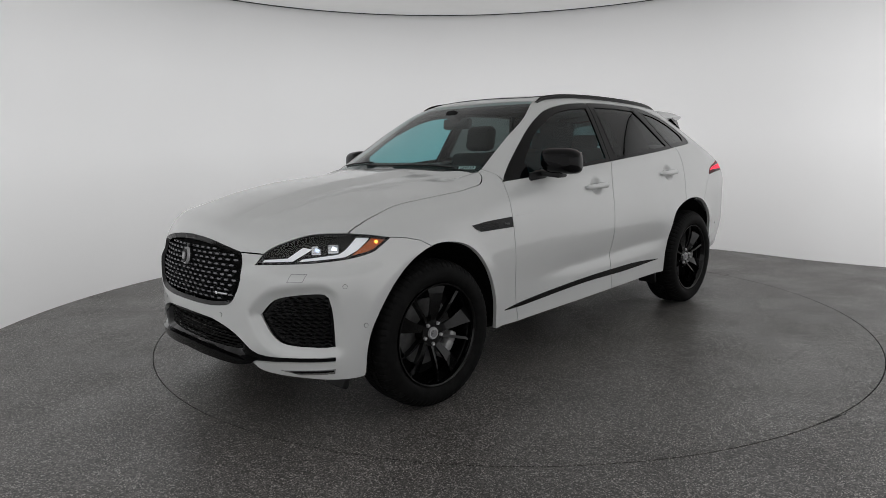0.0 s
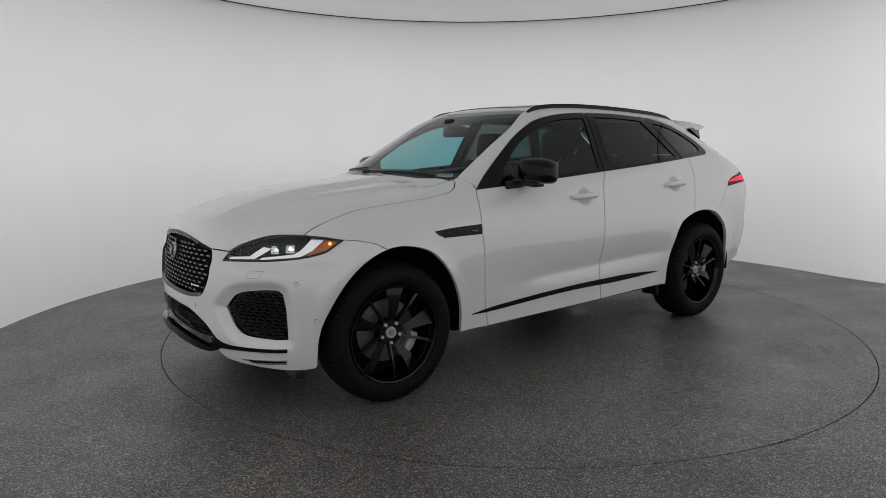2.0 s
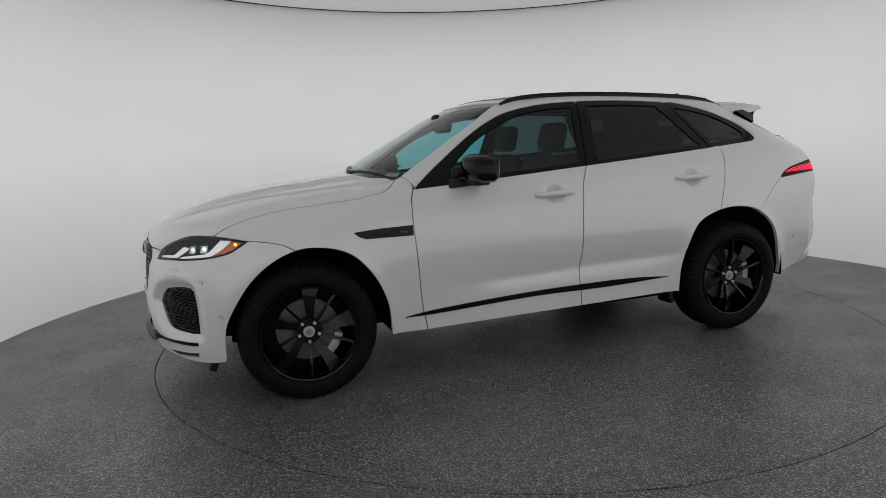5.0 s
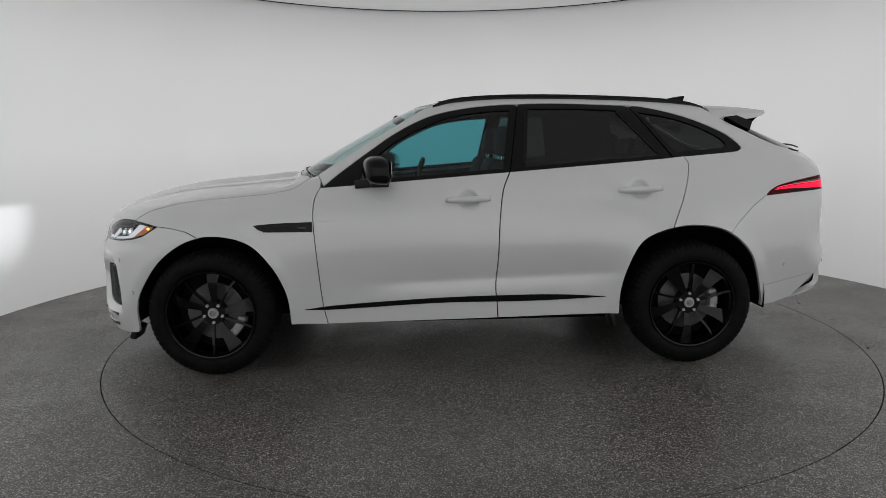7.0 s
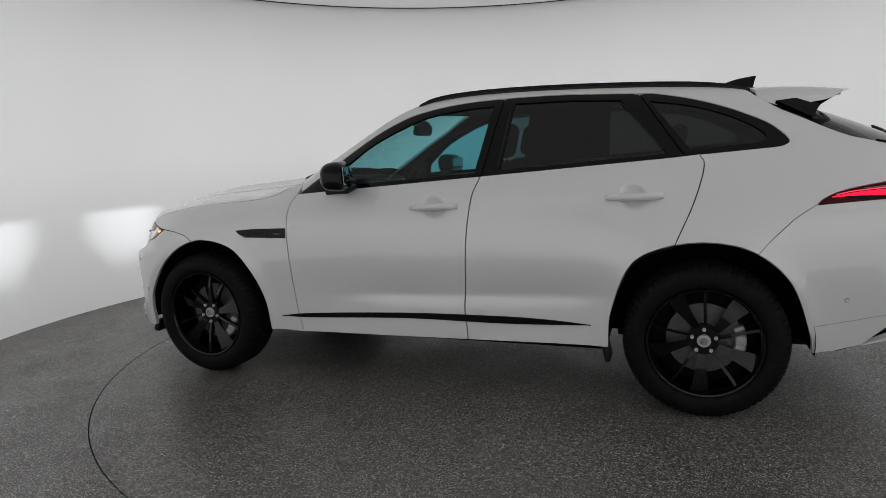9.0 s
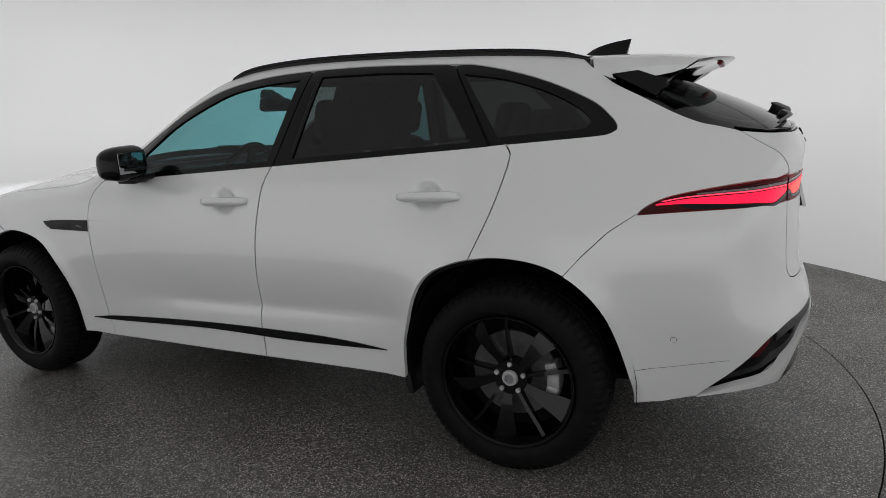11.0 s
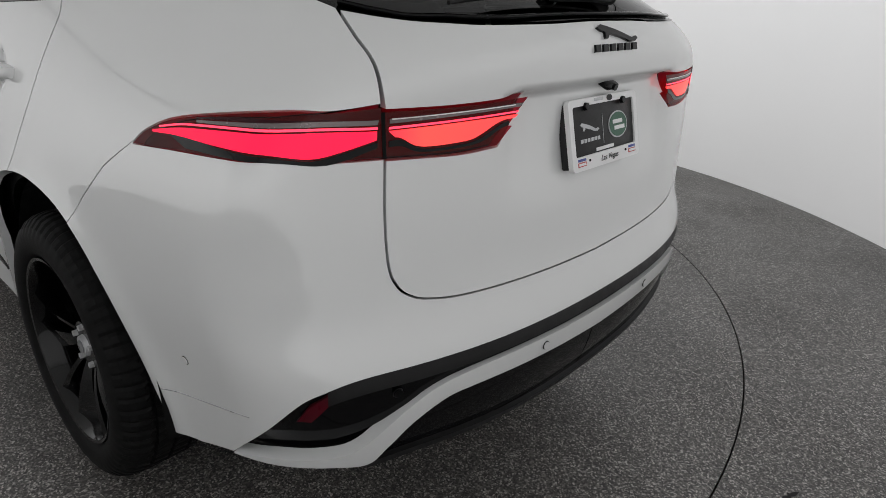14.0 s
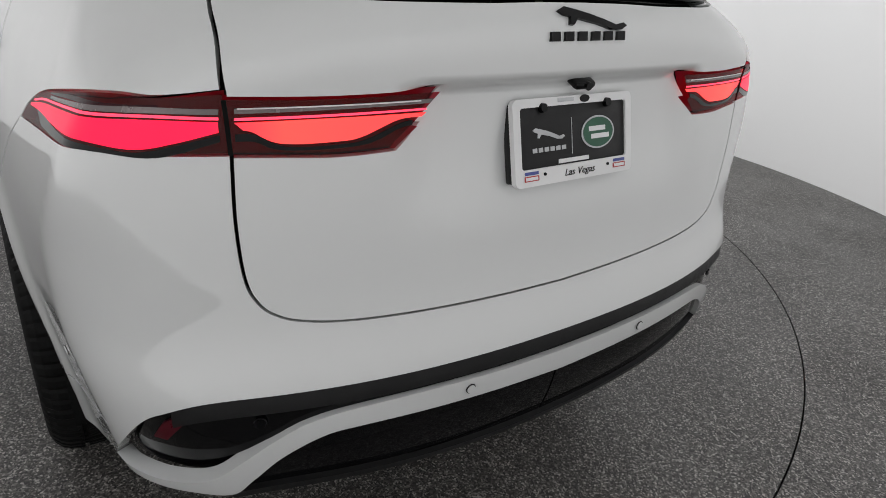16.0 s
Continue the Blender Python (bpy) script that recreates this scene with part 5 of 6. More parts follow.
# crease on the front door behind the vent
cr = SIDE.solve(spline([(0.612, 0.914), (0.75, 0.919), (0.90, 0.925)]))
ob = rod(cr[::3], lambda s: 0.0022 * (1.02 - s), PAINT_M, "door_crease", doors["front_door"][0], "pressed crease", sides=6)
mirrored(ob, doors["front_door"][1])
# flaps ahead of the rear wheels and jacking lugs under the sill
for sg in (-1, 1):
    bm = bmesh.new()
    box(bm, (0.03, 0.14, 0.10), pose(2.415, sg * 0.80, 0.275, 0, -12, 0), 0.008)
    part("wheel_flap", bm, SATIN_M, car, "black flap ahead of the rear wheel")


# ---- tail ----
lens = panel("tail_lamp", tail_lamp, TAIL, RED_LENS_M, car, "red tail lamp with glowing waved band", cell=0.014, gap=0.0015, rim=0, mirror=True)
ta, tb = lens
for o in lens:
    o.visible_shadow = False


def in_tail(name, uv, material, label, offset=-0.012, rim=0.006):
    return panel(name, TAIL.solve(uv), TAIL, material, ta, label, cell=0.014, offset=offset, gap=0, rim=rim, mirror=tb)


lamp_uv = TAIL.uv(tail_lamp)
in_tail("lamp_backing", lamp_uv, RED_M, "dark red lamp backing", -0.022, 0)
BAND_OUT = np.vstack([spline([(0.838, 1.057), (0.752, 1.078), (0.602, 1.099), (0.505, 1.098)]), spline([(0.505, 1.083), (0.549, 1.067), (0.587, 1.058), (0.642, 1.064), (0.723, 1.061), (0.783, 1.059), (0.838, 1.053)])])
BAND_IN = np.vstack([spline([(0.489, 1.097), (0.385, 1.101), (0.267, 1.104)]), spline([(0.273, 1.098), (0.305, 1.094), (0.348, 1.071), (0.376, 1.065), (0.442, 1.065), (0.473, 1.084), (0.489, 1.084)])])
for b in (BAND_OUT, BAND_IN):
    in_tail("light_band", b, TAIL_GLOW_M, "glowing red band", 0.001, 0.003)
LINE_M = glowing("tail_light_line", (1.0, 0.05, 0.10), 1.4)
REFLECT_M = plain("dark_reflector", (0.07, 0.002, 0.008), 0.3, spec=0.2)
DARKRED_M = plain("smoked_red", (0.030, 0.001, 0.004), 0.25, spec=0.2)
BRIGHT_M = plain("clear_reflector", (0.20, 0.17, 0.17), 0.25, metal=0.5)
FINE_M = plain("bright_line", (0.85, 0.82, 0.82), 0.4)
in_tail("light_line", np.vstack([spline([(0.823, 1.067), (0.753, 1.085), (0.601, 1.106), (0.504, 1.105)]), spline([(0.504, 1.101), (0.602, 1.102), (0.753, 1.082), (0.823, 1.064)])]), LINE_M, "thin red light line", 0.001, 0.002)
in_tail("light_line", np.array([(0.488, 1.104), (0.267, 1.111), (0.267, 1.108), (0.489, 1.100)]), LINE_M, "thin red light line", 0.001, 0.002)
in_tail("clear_strip", np.vstack([spline([(0.745, 1.093), (0.599, 1.116), (0.503, 1.117)]), spline([(0.504, 1.109), (0.600, 1.108), (0.745, 1.089)])]), BRIGHT_M, "clear reflector strip", 0.001, 0.002)
in_tail("clear_strip", np.array([(0.488, 1.118), (0.258, 1.126), (0.262, 1.119), (0.488, 1.110)]), BRIGHT_M, "clear reflector strip", 0.001, 0.002)
in_tail("bright_line", np.array([(0.485, 1.1165), (0.275, 1.1225), (0.275, 1.1245), (0.485, 1.1185)]), FINE_M, "fine bright line in the lamp", 0.0016, 0.001)
in_tail("smoked_field", np.vstack([spline([(0.561, 1.121), (0.670, 1.113), (0.746, 1.097)]), spline([(0.746, 1.095), (0.669, 1.107), (0.562, 1.116)])]), DARKRED_M, "smoked lamp field", 0.0008, 0.001)
in_tail("smoked_wave", np.vstack([spline([(0.823, 1.067), (0.723, 1.060), (0.643, 1.060), (0.587, 1.054), (0.553, 1.062), (0.504, 1.079)]), spline([(0.504, 1.069), (0.568, 1.046), (0.635, 1.052), (0.763, 1.043)])]), GLOSS_M, "black wave below the band", 0.0006, 0.001)
in_tail("smoked_wave", np.vstack([spline([(0.489, 1.080), (0.469, 1.079), (0.437, 1.060), (0.375, 1.060), (0.344, 1.066), (0.303, 1.088), (0.285, 1.093)]), spline([(0.285, 1.085), (0.304, 1.079), (0.349, 1.057), (0.437, 1.054), (0.469, 1.068), (0.489, 1.069)])]), GLOSS_M, "black wave below the band", 0.0006, 0.001)
in_tail("lamp_gap", np.array([(0.500, 1.130), (0.497, 1.049), (0.492, 1.049), (0.495, 1.130)]), DARK_M, "joint between the lamp halves", 0.0015, 0.001)

# lower bumper: black corner vents, white strip, black lower valance
STRIP_TOP2 = [(0.731, 0.385), (0.660, 0.428), (0.600, 0.445), (0.545, 0.461), (0.501, 0.506), (0.464, 0.546), (0.420, 0.579), (0.360, 0.594), (0.250, 0.597), (0.100, 0.592), (0.0, 0.590)]
STRIP_LOW2 = [(0.732, 0.379), (0.680, 0.400), (0.620, 0.416), (0.568, 0.420), (0.518, 0.416), (0.489, 0.456), (0.451, 0.508), (0.400, 0.545), (0.350, 0.553), (0.250, 0.552), (0.100, 0.545), (0.0, 0.540)]
VALANCE = [(0.520, 0.412), (0.425, 0.418), (0.250, 0.402), (0.100, 0.388), (0.0, 0.384)]
st, sl, va = spline(STRIP_TOP2), spline(STRIP_LOW2), spline(VALANCE)
trim_uv = TAIL.uv(trim_top)


def full(half):
    return TAIL.solve(np.vstack([half, (half * np.array([-1, 1]))[::-1]]))


panel("bumper_vent", full(np.vstack([st[::-1][:-1], trim_uv])), TAIL, GLOSS_M, car, "gloss black bumper inset", cell=0.016, offset=-0.012, gap=-0.003, rim=0, depth=lambda p: 0.025 * step(0.45, 0.55, np.abs(TAIL.uv(p)[:, 0])))
panel("vent_backing", full(np.vstack([st[::-1][:-1], trim_uv])), TAIL, DARK_M, car, "black backing of the bumper inset", cell=0.03, offset=-0.05, gap=-0.035, rim=0)
panel("bumper_strip", full(np.vstack([sl[::-1], st])), TAIL, PAINT_M, car, "white bumper strip", cell=0.016, offset=0.002, gap=0, rim=0.03)
panel("valance", full(np.vstack([sl[sl[:, 0] <= 0.521], va[::-1]])[::-1]), TAIL, GLOSS_M, car, "black lower valance", cell=0.02, offset=-0.012, gap=-0.002, rim=0.03)
panel("valance_lip", full(np.vstack([(va + np.array([0, 0.008]))[::-1], va + np.array([0, -0.010])])), TAIL, SATIN_M, car, "satin valance lip", cell=0.02, offset=0.0, gap=0, rim=0.04)
panel("trim_step", full(np.vstack([(trim_uv[trim_uv[:, 0] < 0.575] - np.array([0, 0.001]))[::-1], trim_uv[trim_uv[:, 0] < 0.575] - np.array([0, 0.034])])), TAIL, SATIN_M, car, "satin grey trim band", cell=0.02, offset=-0.003, gap=0, rim=0.012)
panel("rear_reflector", TAIL.solve(np.array([(0.625, 0.522), (0.604, 0.564), (0.567, 0.602), (0.571, 0.573), (0.602, 0.523)])), TAIL, REFLECT_M, car, "dark red reflector", cell=0.014, offset=-0.028, gap=0, rim=0.008, mirror=True)
for sg in (1, -1):
    sensor(TAIL, sg * 0.187, 0.574, car, PAINT_M, 0.0045)
    sensor(TAIL, sg * 0.475, 0.585, car, GLOSS_M, -0.010)

EMBLEM = [(-0.086, 0.030), (-0.070, 0.037), (-0.045, 0.032), (-0.010, 0.024), (0.030, 0.012), (0.058, 0.002), (0.080, 0.006), (0.088, 0.000), (0.072, -0.008), (0.045, -0.007), (0.010, 0.004), (-0.020, 0.010), (-0.040, 0.014), (-0.052, 0.002), (-0.062, 0.003), (-0.058, 0.018), (-0.074, 0.022)]


def slab(points, thick, m, material, name, parent, label=""):
    """A flat shape of even thickness."""
    bm = bmesh.new()
    lo, hi = [[bm.verts.new(m @ Vector((x, y, z))) for x, y in points] for z in (-0.002, thick)]
    bm.faces.new(hi)
    for k in range(len(points)):
        j = (k + 1) % len(points)
        bm.faces.new((lo[k], lo[j], hi[j], hi[k]))
    return part(name, bm, material, parent, label, sharp=30)


# number plate with a dealer frame, drawn in plain shapes
PLATE_M = Matrix.Translation((3.858, 0.0, 1.033)) @ pose(0, 0, 0, 90, 0, 90) @ pose(0, 0, 0, -14, 0, 0) @ Matrix.Scale(0.99, 4)
plate = bpy.data.objects.new("number_plate", None)
scene.collection.objects.link(plate)
plate.parent = car
tagged(plate, "dark dealer plate in a white frame")


def flat(name, w, h, d, x, y, z, material, label="", bevel=0.002, parent=plate, turn=0):
    bm = bmesh.new()
    box(bm, (w, h, d), PLATE_M @ Matrix.Translation((x, y, z)) @ pose(0, 0, 0, 0, 0, turn), min(bevel, d * 0.45, h * 0.45))
    return part(name, bm, material, parent, label)


def frame_mesh():
    bm = bmesh.new()
    def loop(w, h, r, z):
        out = []
        for cx, cy, a0 in ((w - r, h - r, 0), (-w + r, h - r, 90), (-w + r, -h + r, 180), (w - r, -h + r, 270)):
            for k in range(6):
                a = radians(a0 + 18 * k)
                out.append((cx + r * math.cos(a), cy + r * math.sin(a), z))
        return out
    o, i = loop(0.157, 0.080, 0.012, 0.006), [(x, y + 0.008, z) for x, y, z in loop(0.140, 0.056, 0.006, 0.006)]
    n = len(o)
    vs = o + i + [(x, y, -0.006) for x, y, _ in o] + [(x, y, -0.002) for x, y, _ in i]
    bv = [bm.verts.new(PLATE_M @ Vector(v)) for v in vs]
    for k in range(n):
        j = (k + 1) % n
        bm.faces.new((bv[k], bv[j], bv[n + j], bv[n + k]))
        bm.faces.new((bv[k], bv[2 * n + k], bv[2 * n + j], bv[j]))
        bm.faces.new((bv[n + k], bv[n + j], bv[3 * n + j], bv[3 * n + k]))
    return bm


part("plate_frame", frame_mesh(), WHITE_M, plate, "white plastic frame", sharp=40)
flat("plate_sheet", 0.296, 0.130, 0.003, 0, 0.006, 0.0, SATIN_M, "dark grey plate sheet")
flat("plate_back", 0.300, 0.146, 0.02, -0.006, 0, -0.016, SATIN_M, "black plate holder", 0.004)
slab([(x * 0.47 - 0.068, y * 0.55 + 0.006) for x, y in EMBLEM], 0.0028, PLATE_M, SILVER_M, "emblem_shape", plate, "plain silver shape")
for k in range(6):
    flat("name_bar", 0.0115, 0.0085, 0.001, -0.104 + 0.0148 * k, -0.015, 0.002, SILVER_M, "plain silver bar", turn=2)
flat("divider_bar", 0.0015, 0.070, 0.001, -0.008, 0.005, 0.002, SILVER_M, "thin silver divider")
for nm, mt, k, z in (("oval_rim", SILVER_M, 1.0, 0.0025), ("oval_field", GREEN_M, 0.90, 0.0035)):
    bm = bmesh.new()
    tube(bm, 0.046 * k, 0.0012, PLATE_M @ Matrix.Translation((0.063, 0.006, z)) @ Matrix.Diagonal((1, 0.70, 1, 1)), 40)
    part(nm, bm, mt, plate, "green oval" if k < 1 else "silver oval rim")
flat("oval_bar", 0.046, 0.0095, 0.0008, 0.059, 0.0135, 0.0045, WHITE_M, "plain white bar")
flat("oval_bar", 0.050, 0.0095, 0.0008, 0.067, -0.0015, 0.0045, WHITE_M, "plain white bar")
flat("web_bar", 0.082, 0.008, 0.0008, -0.004, -0.041, 0.0022, WHITE_M, "plain white bar")
flat("top_mark", 0.042, 0.007, 0.0008, -0.026, 0.0735, 0.0066, SILVER_M, "plain grey shape")
bm = bmesh.new()
tube(bm, 0.013, 0.0008, PLATE_M @ Matrix.Translation((0.024, 0.073, 0.0066)) @ Matrix.Diagonal((1, 0.55, 1, 1)), 28)
part("top_oval", bm, GLOSS_M, plate, "small dark oval")
lettering("Las Vegas", 0.019, PLATE_M @ Matrix.Translation((0.006, -0.064, 0.0068)), GLOSS_M, "lettering", plate, "black slanted lettering", width=0.082, shear=0.3)
BADGE_RED_M = plain("badge_red", (0.45, 0.05, 0.05), 0.5)
BADGE_BLUE_M = plain("badge_blue", (0.07, 0.09, 0.30), 0.5)
for sx in (-1, 1):
    flat("sign_mark", 0.034, 0.006, 0.0007, sx * 0.118, -0.055, 0.0066, BADGE_BLUE_M, "tiny blue sign mark", turn=0)
    flat("sign_mark", 0.036, 0.010, 0.0007, sx * 0.118, -0.065, 0.0066, BADGE_RED_M, "tiny red sign mark")
    flat("sign_mark", 0.030, 0.006, 0.0007, sx * 0.118, -0.065, 0.0072, WHITE_M, "tiny white sign mark")
    bm = bmesh.new()
    tube(bm, 0.0095, 0.008, PLATE_M @ Matrix.Translation((sx * 0.085, 0.062, 0.008)), 18, 0.008)
    part("plate_screw", bm, GLOSS_M, plate, "black plate screw")
    bm = bmesh.new()
    tube(bm, 0.003, 0.003, PLATE_M @ Matrix.Translation((sx * 0.085, -0.060, 0.0066)), 12)
    part("plate_hole", bm, DARK_M, plate, "small dark hole")
# camera pod over the plate
bm = bmesh.new()
box(bm, (0.034, 0.050, 0.016), pose(3.848, 0.006, 1.137, 0, 25, 0), 0.006)
tube(bm, 0.008, 0.012, pose(3.862, 0.010, 1.132, 0, 100, 0), 18)
part("rear_camera", bm, GLOSS_M, tailgate, "black rear camera pod")
# tailgate emblem and name, as plain shapes
em = on_body(TAIL, -0.005, 1.246, 0.001)
slab([(x * 0.96, y * 0.92 - 0.012) for x, y in EMBLEM], 0.005, em, GLOSS_M, "tailgate_emblem", tailgate, "plain black emblem shape")
nm_ = on_body(TAIL, 0.006, 1.2195, 0.001)
for k in range(6):
    w, x = 0.0112, -0.082 + 0.0328 * k
    slab([(x - w, -0.008), (x + w * 0.9, -0.008), (x + w, 0.008), (x - w * 0.8, 0.008)], 0.004, nm_, GLOSS_M, "name_bar", tailgate, "plain black name bar")

# spoiler: a thin wing over the rear window with black cheeks
bm = bmesh.new()
rows = []
ys = np.linspace(-0.555, 0.555, 25)
for y in ys:
    a = abs(y) / 0.555
    lead = 3.050 + 0.065 * a**3
    trail = 3.590 - 0.135 * a**2.2
    zl = float(cabin_top(np.array([lead]), np.array([min(abs(y), 0.5)]))[0]) + 0.003
    zt = 1.560 - 0.028 * a**2.5
    drop = 0.028
    prof = []
    for s in np.linspace(0, 1, 7):
        x = lead + (trail - lead) * s
        z = zl + (zt - zl) * s + 0.010 * math.sin(math.pi * s) - (0.055 * step(0.9, 1.0, a) * (1 - s * 0.75))
        prof.append((x, y, z))
    low = [(x - (0.02 if i == 6 else 0), y, z - 0.010 - drop * math.sin(math.pi * min(1, i / 6 * 0.95 + 0.02))) for i, (x, _, z) in enumerate(prof)]
    rows.append([bm.verts.new(v) for v in prof + low[::-1]])
for a, b in zip(rows, rows[1:]):
    for k in range(len(a)):
        bm.faces.new((a[k], a[(k + 1) % len(a)], b[(k + 1) % len(b)], b[k]))
bm.faces.new(rows[0][::-1])
bm.faces.new(rows[-1])
spoiler = part("spoiler", bm, PAINT_M, car, "white roof spoiler", sharp=40)
spoiler.data.materials.append(GLOSS_M)
for f in spoiler.data.polygons:
    if f.normal.z < -0.15:
        f.material_index = 1
for sg in (-1, 1):
    bm = bmesh.new()
    v = [bm.verts.new(Vector(p) * 1.0) for p in ((3.185, sg * 0.584, 1.500), (3.345, sg * 0.592, 1.415), (3.378, sg * 0.555, 1.470), (3.480, sg * 0.488, 1.532), (3.185, sg * 0.540, 1.480), (3.345, sg * 0.530, 1.408), (3.390, sg * 0.480, 1.478), (3.44, sg * 0.43, 1.518))]
    for f in ((0, 1, 2, 3), (4, 7, 6, 5), (0, 4, 5, 1), (1, 5, 6, 2), (2, 6, 7, 3), (3, 7, 4, 0)):
        bm.faces.new([v[i] for i in f])
    part("spoiler_cheek", bm, GLOSS_M, spoiler, "gloss black spoiler cheeks", smooth=False)
bm = bmesh.new()
rows = []
for y in np.linspace(-0.53, 0.53, 17):
    a = abs(y) / 0.53
    x1 = 3.572 - 0.125 * a**2.2
    rows.append([bm.verts.new((3.28, y, 1.486 - 0.04 * a**2)), bm.verts.new((x1, y, 1.552 - 0.028 * a**2.5)), bm.verts.new((3.12, y, 1.570 - 0.06 * a**2))])
for a, b in zip(rows, rows[1:]):
    for k in range(3):
        bm.faces.new((a[k], a[(k + 1) % 3], b[(k + 1) % 3], b[k]))
bm.faces.new(rows[0][::-1])
bm.faces.new(rows[-1])
part("spoiler_belly", bm, GLOSS_M, spoiler, "black underside of the spoiler", sharp=60)
bm = bmesh.new()
box(bm, (0.02, 0.34, 0.010), pose(3.535, 0, 1.537, 0, -15, 0), 0.004)
part("high_brake_lamp", bm, RED_M, spoiler, "dark red high brake lamp")

# shark fin
bm = bmesh.new()
rows = []
for s in np.linspace(0, 1, 9):
    x = 2.965 + 0.168 * s
    h = 0.014 + 0.090 * s**0.75
    w = 0.034 * (1 - 0.35 * s)
    zb = float(cabin_top(np.array([x]), np.array([0.0]))[0]) - 0.004
    rows.append([bm.verts.new((x, -w, zb)), bm.verts.new((x + 0.02 * s, -w * 0.32, zb + h * 0.75)), bm.verts.new((x + 0.028 * s, 0, zb + h)), bm.verts.new((x + 0.02 * s, w * 0.32, zb + h * 0.75)), bm.verts.new((x, w, zb))])
for a, b in zip(rows, rows[1:]):
    for k in range(4):
        bm.faces.new((a[k], a[k + 1], b[k + 1], b[k]))
bm.faces.new(rows[-1])
bm.faces.new(rows[0][::-1])
part("roof_antenna", bm, GLOSS_M, car, "gloss black shark fin antenna", sharp=60)

# rear wiper
q = DECK.solve(spline([(3.800, 0.03), (3.797, -0.10), (3.780, -0.285), (3.745, -0.449)]))
rod([Vector(v) + Vector((0.006, 0, 0.016)) for v in q[::3]], lambda s: 0.012 * (1.1 - 0.6 * s), SATIN_M, "rear_wiper", tailgate, "black rear wiper", flat=0.7)
bm = bmesh.new()
box(bm, (0.066, 0.080, 0.046), pose(3.772, 0.040, 1.336, 0, 28, -20), 0.012)
box(bm, (0.034, 0.20, 0.024), pose(3.786, -0.075, 1.326, 0, 28, -6), 0.006)
for k in range(4):
    box(bm, (0.012, 0.070, 0.010), pose(3.752 + 0.013 * k, 0.048, 1.366 - 0.006 * k, 0, 28, -20), 0.003)
part("wiper_cover", bm, SATIN_M, tailgate, "black wiper cover")
q = DECK.solve(spline([(3.612, -0.592), (3.678, -0.548), (3.733, -0.490), (3.800, -0.33), (3.818, 0.0), (3.800, 0.33), (3.733, 0.490), (3.678, 0.548), (3.612, 0.592)]))
rod(q[::3], 0.007, GLOSS_M, "glass_edge", tailgate, "black lower edge of the rear window", flat=0.6)


# ---- cabin and linings ----
LINING_M = CABIN_M
panel("side_lining", b_side, BARREL, LINING_M, car, "black cabin lining", cell=0.05, offset=-0.028, gap=0.004, rim=0, mirror=True)
for nm, line in (("front_door", front_door), ("rear_door", rear_door)):
    panel("door_lining", line, SIDE, LINING_M, doors[nm][0], "black door lining", cell=0.05, offset=-0.055, gap=0.0, rim=0, mirror=doors[nm][1])
panel("roof_lining", np.vstack([roof_half, (roof_half * np.array([1, -1, 1]))[::-1]]), DECK, LINING_M, car, "black roof lining", cell=0.06, offset=-0.035, gap=-0.01, rim=0)
panel("tailgate_lining", np.vstack([g_half2 := np.vstack([split_down[::-1], split_up, glass_low]), (g_half2 * np.array([1, -1, 1]))[::-1]]), TAIL, LINING_M, car, "black tailgate lining", cell=0.05, offset=-0.045, gap=0, rim=0)


def seat(x, y):
    s = new("seat")
    s.parent = car
    tagged(s, "black leather car seat")
    bm = bmesh.new()
    box(bm, (0.52, 0.50, 0.16), pose(x, y, 0.62, 0, -6, 0), 0.06, 3)
    part("seat_cushion", bm, CABIN_M, s)
    bm = bmesh.new()
    box(bm, (0.15, 0.50, 0.62), pose(x + 0.34, y, 0.95, 0, 18, 0), 0.06, 3)
    part("backrest", bm, CABIN_M, s)
    bm = bmesh.new()
    box(bm, (0.10, 0.27, 0.20), pose(x + 0.47, y, 1.365, 0, 12, 0), 0.045, 3)
    part("headrest", bm, CABIN_M, s)
    bm = bmesh.new()
    for d in (-0.06, 0.06):
        tube(bm, 0.006, 0.12, pose(x + 0.45, y + d, 1.25, 0, 14, 0), 10)
    part("headrest_post", bm, CHROME_M, s, "bright headrest posts")
    return s


for y in (-0.37, 0.37):
    seat(1.33, y)
bm = bmesh.new()
box(bm, (0.50, 1.30, 0.16), pose(2.30, 0, 0.66, 0, -6, 0), 0.06, 3)
box(bm, (0.15, 1.30, 0.60), pose(2.62, 0, 0.98, 0, 22, 0), 0.06, 3)
bench = part("rear_bench", bm, CABIN_M, car, "black rear bench")
for y in (-0.42, 0.0, 0.42):
    bm = bmesh.new()
    box(bm, (0.09, 0.26, 0.16), pose(2.74, y, 1.335 if y else 1.30, 0, 14, 0), 0.04, 3)
    part("headrest", bm, CABIN_M, bench, "black rear headrest")
bm = bmesh.new()
box(bm, (0.50, 1.40, 0.30), pose(0.86, 0, 0.93, 0, 8, 0), 0.06, 3)
box(bm, (0.20, 0.42, 0.09), pose(0.98, -0.37, 1.10, 0, 0, 0), 0.04, 3)
box(bm, (0.30, 1.04, 0.05), pose(0.68, 0, 1.060, 0, -6, 0), 0.02, 3)
part("dashboard", bm, CABIN_M, car, "black dashboard")
bm = bmesh.new()
box(bm, (1.10, 0.26, 0.30), pose(1.45, 0, 0.62), 0.05, 3)
part("centre_console", bm, CABIN_M, car, "black centre console")
wheel_m = pose(1.20, -0.37, 1.085, 0, -68, 0)
bm = bmesh.new()
rings = []
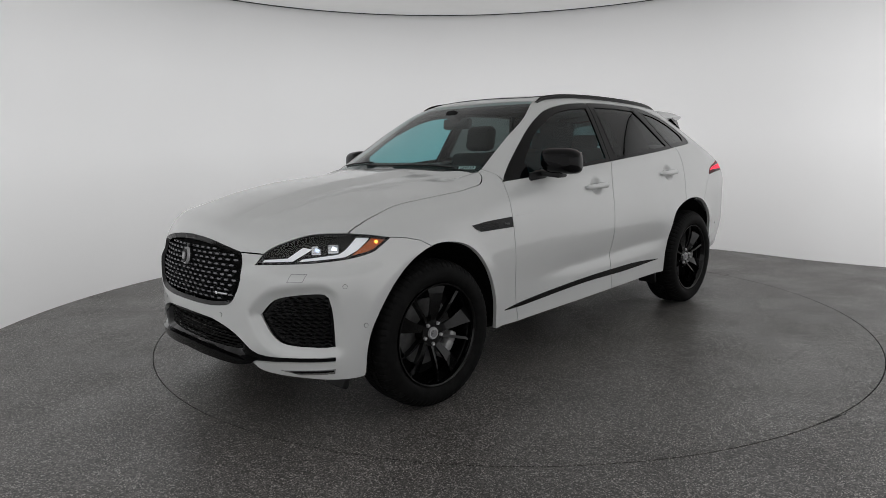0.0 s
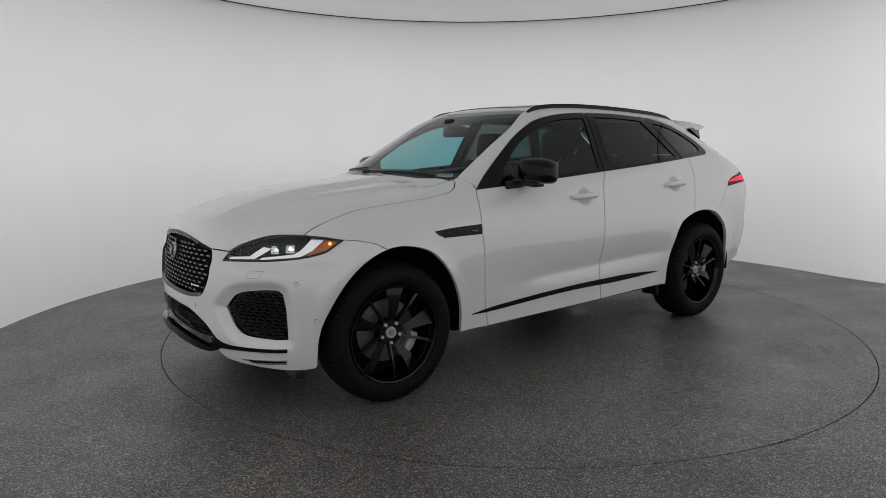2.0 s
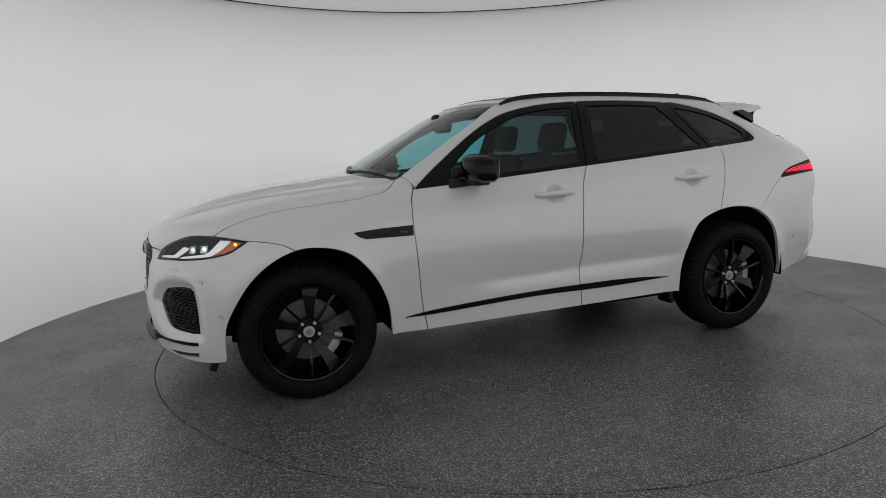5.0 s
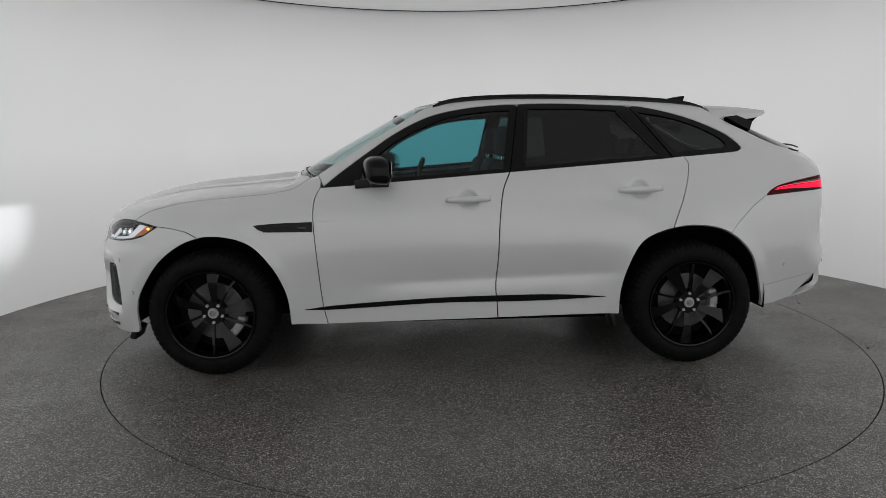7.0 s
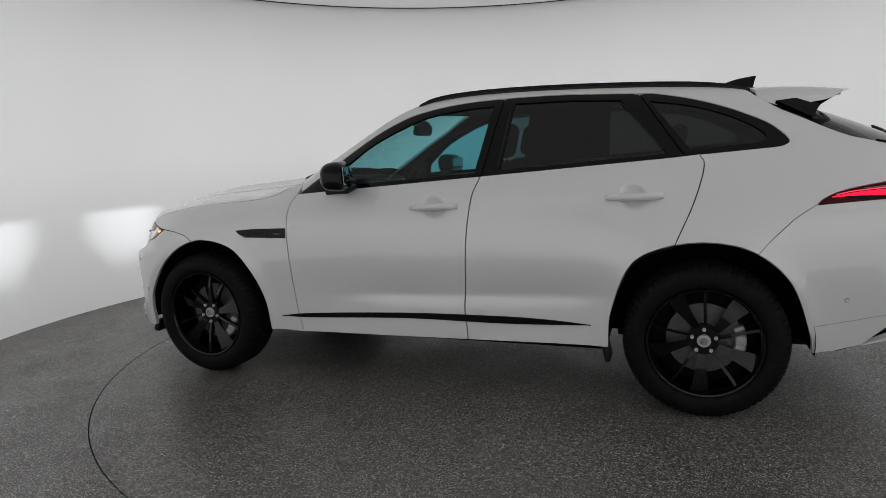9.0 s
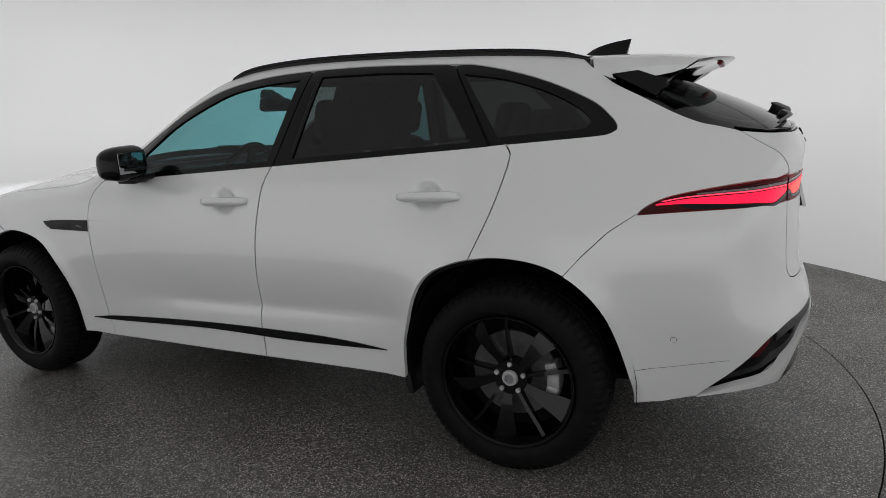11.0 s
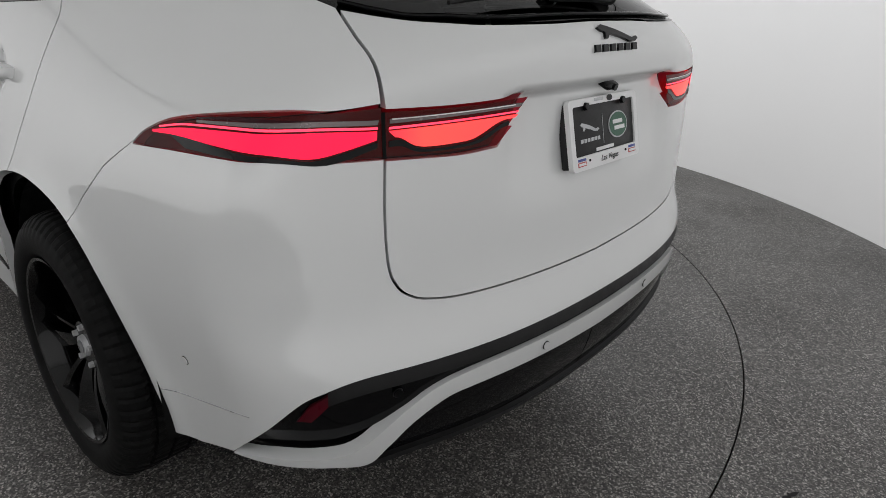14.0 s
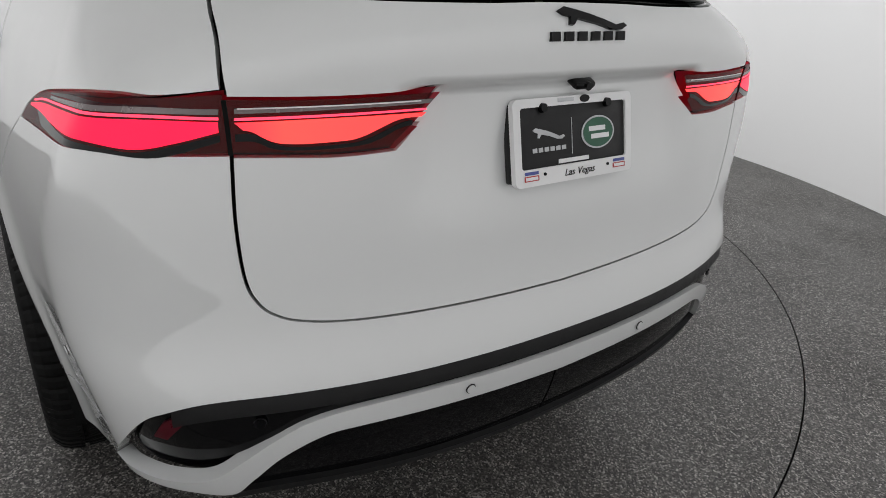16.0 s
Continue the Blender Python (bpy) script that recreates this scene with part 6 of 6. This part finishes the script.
for k in range(36):
    a = 2 * math.pi * k / 36
    c, d = Vector((0.18 * math.cos(a), 0.18 * math.sin(a), 0)), Vector((math.cos(a), math.sin(a), 0))
    rings.append([bm.verts.new(wheel_m @ (c + d * 0.016 * math.cos(b) + Vector((0, 0, 0.016 * math.sin(b))))) for b in np.linspace(0, 2 * math.pi, 9)[:-1]])
for k in range(36):
    a, b = rings[k], rings[(k + 1) % 36]
    for i in range(8):
        bm.faces.new((a[i], a[(i + 1) % 8], b[(i + 1) % 8], b[i]))
box(bm, (0.34, 0.05, 0.02), wheel_m, 0.008)
tube(bm, 0.065, 0.04, wheel_m, 24)
part("steering_wheel", bm, CABIN_M, car, "black steering wheel")
bm = bmesh.new()
box(bm, (0.05, 0.25, 0.075), pose(1.14, 0, 1.462, 0, 12, 0), 0.02, 3)
box(bm, (0.12, 0.10, 0.06), pose(1.12, 0, 1.505, 0, 28, 0), 0.02, 2)
part("inner_mirror", bm, CABIN_M, car, "black inner mirror and sensor pod")
# window sheet in the rear door glass
bm = bmesh.new()
p = SIDE.solve(np.array([[1.995, 1.235], [2.425, 1.262], [2.415, 1.520], [2.000, 1.525]])) + np.array([0, 0.018, 0])
bm.faces.new([bm.verts.new(v) for v in p])
bmesh.ops.solidify(bm, geom=bm.faces[:], thickness=0.0006)
STICKER_M = plain("window_sheet", (0.05, 0.05, 0.05), 0.7)
part("window_sheet", bm, STICKER_M, doors["rear_door"][0], "grey printed sheet behind the glass", smooth=False)


# ---- marks on the floor ----
SCUFF_M = plain("floor_crack", (0.012, 0.012, 0.012), 0.8)


def floor_crack(x, y, length, turn, width=0.012):
    bm = bmesh.new()
    n = 10
    a, b = [], []
    for i in range(n + 1):
        s = i / n
        w = width * math.sin(math.pi * s) * (0.6 + 0.4 * random.random())
        off = 0.012 * (random.random() - 0.5)
        c = Vector((x, y, 0.0012)) + Vector((math.cos(turn), math.sin(turn), 0)) * length * (s - 0.5)
        nrm = Vector((-math.sin(turn), math.cos(turn), 0))
        a.append(bm.verts.new(c + nrm * (off + w / 2)))
        b.append(bm.verts.new(c + nrm * (off - w / 2)))
    for i in range(n):
        bm.faces.new((a[i], a[i + 1], b[i + 1], b[i]))
    ob = part("floor_crack", bm, SCUFF_M, None, "short dark crack in the floor coating", smooth=False)
    return tagged(ob, category="crack", group="cracks in the floor", kind="structure")


floor_crack(1.15, -2.435, 0.27, -0.28, 0.007)
floor_crack(4.36, -0.08, 0.10, 0.2)
floor_crack(4.40, 0.42, 0.08, 1.2, 0.02)
floor_crack(4.15, -0.75, 0.07, 0.9, 0.018)
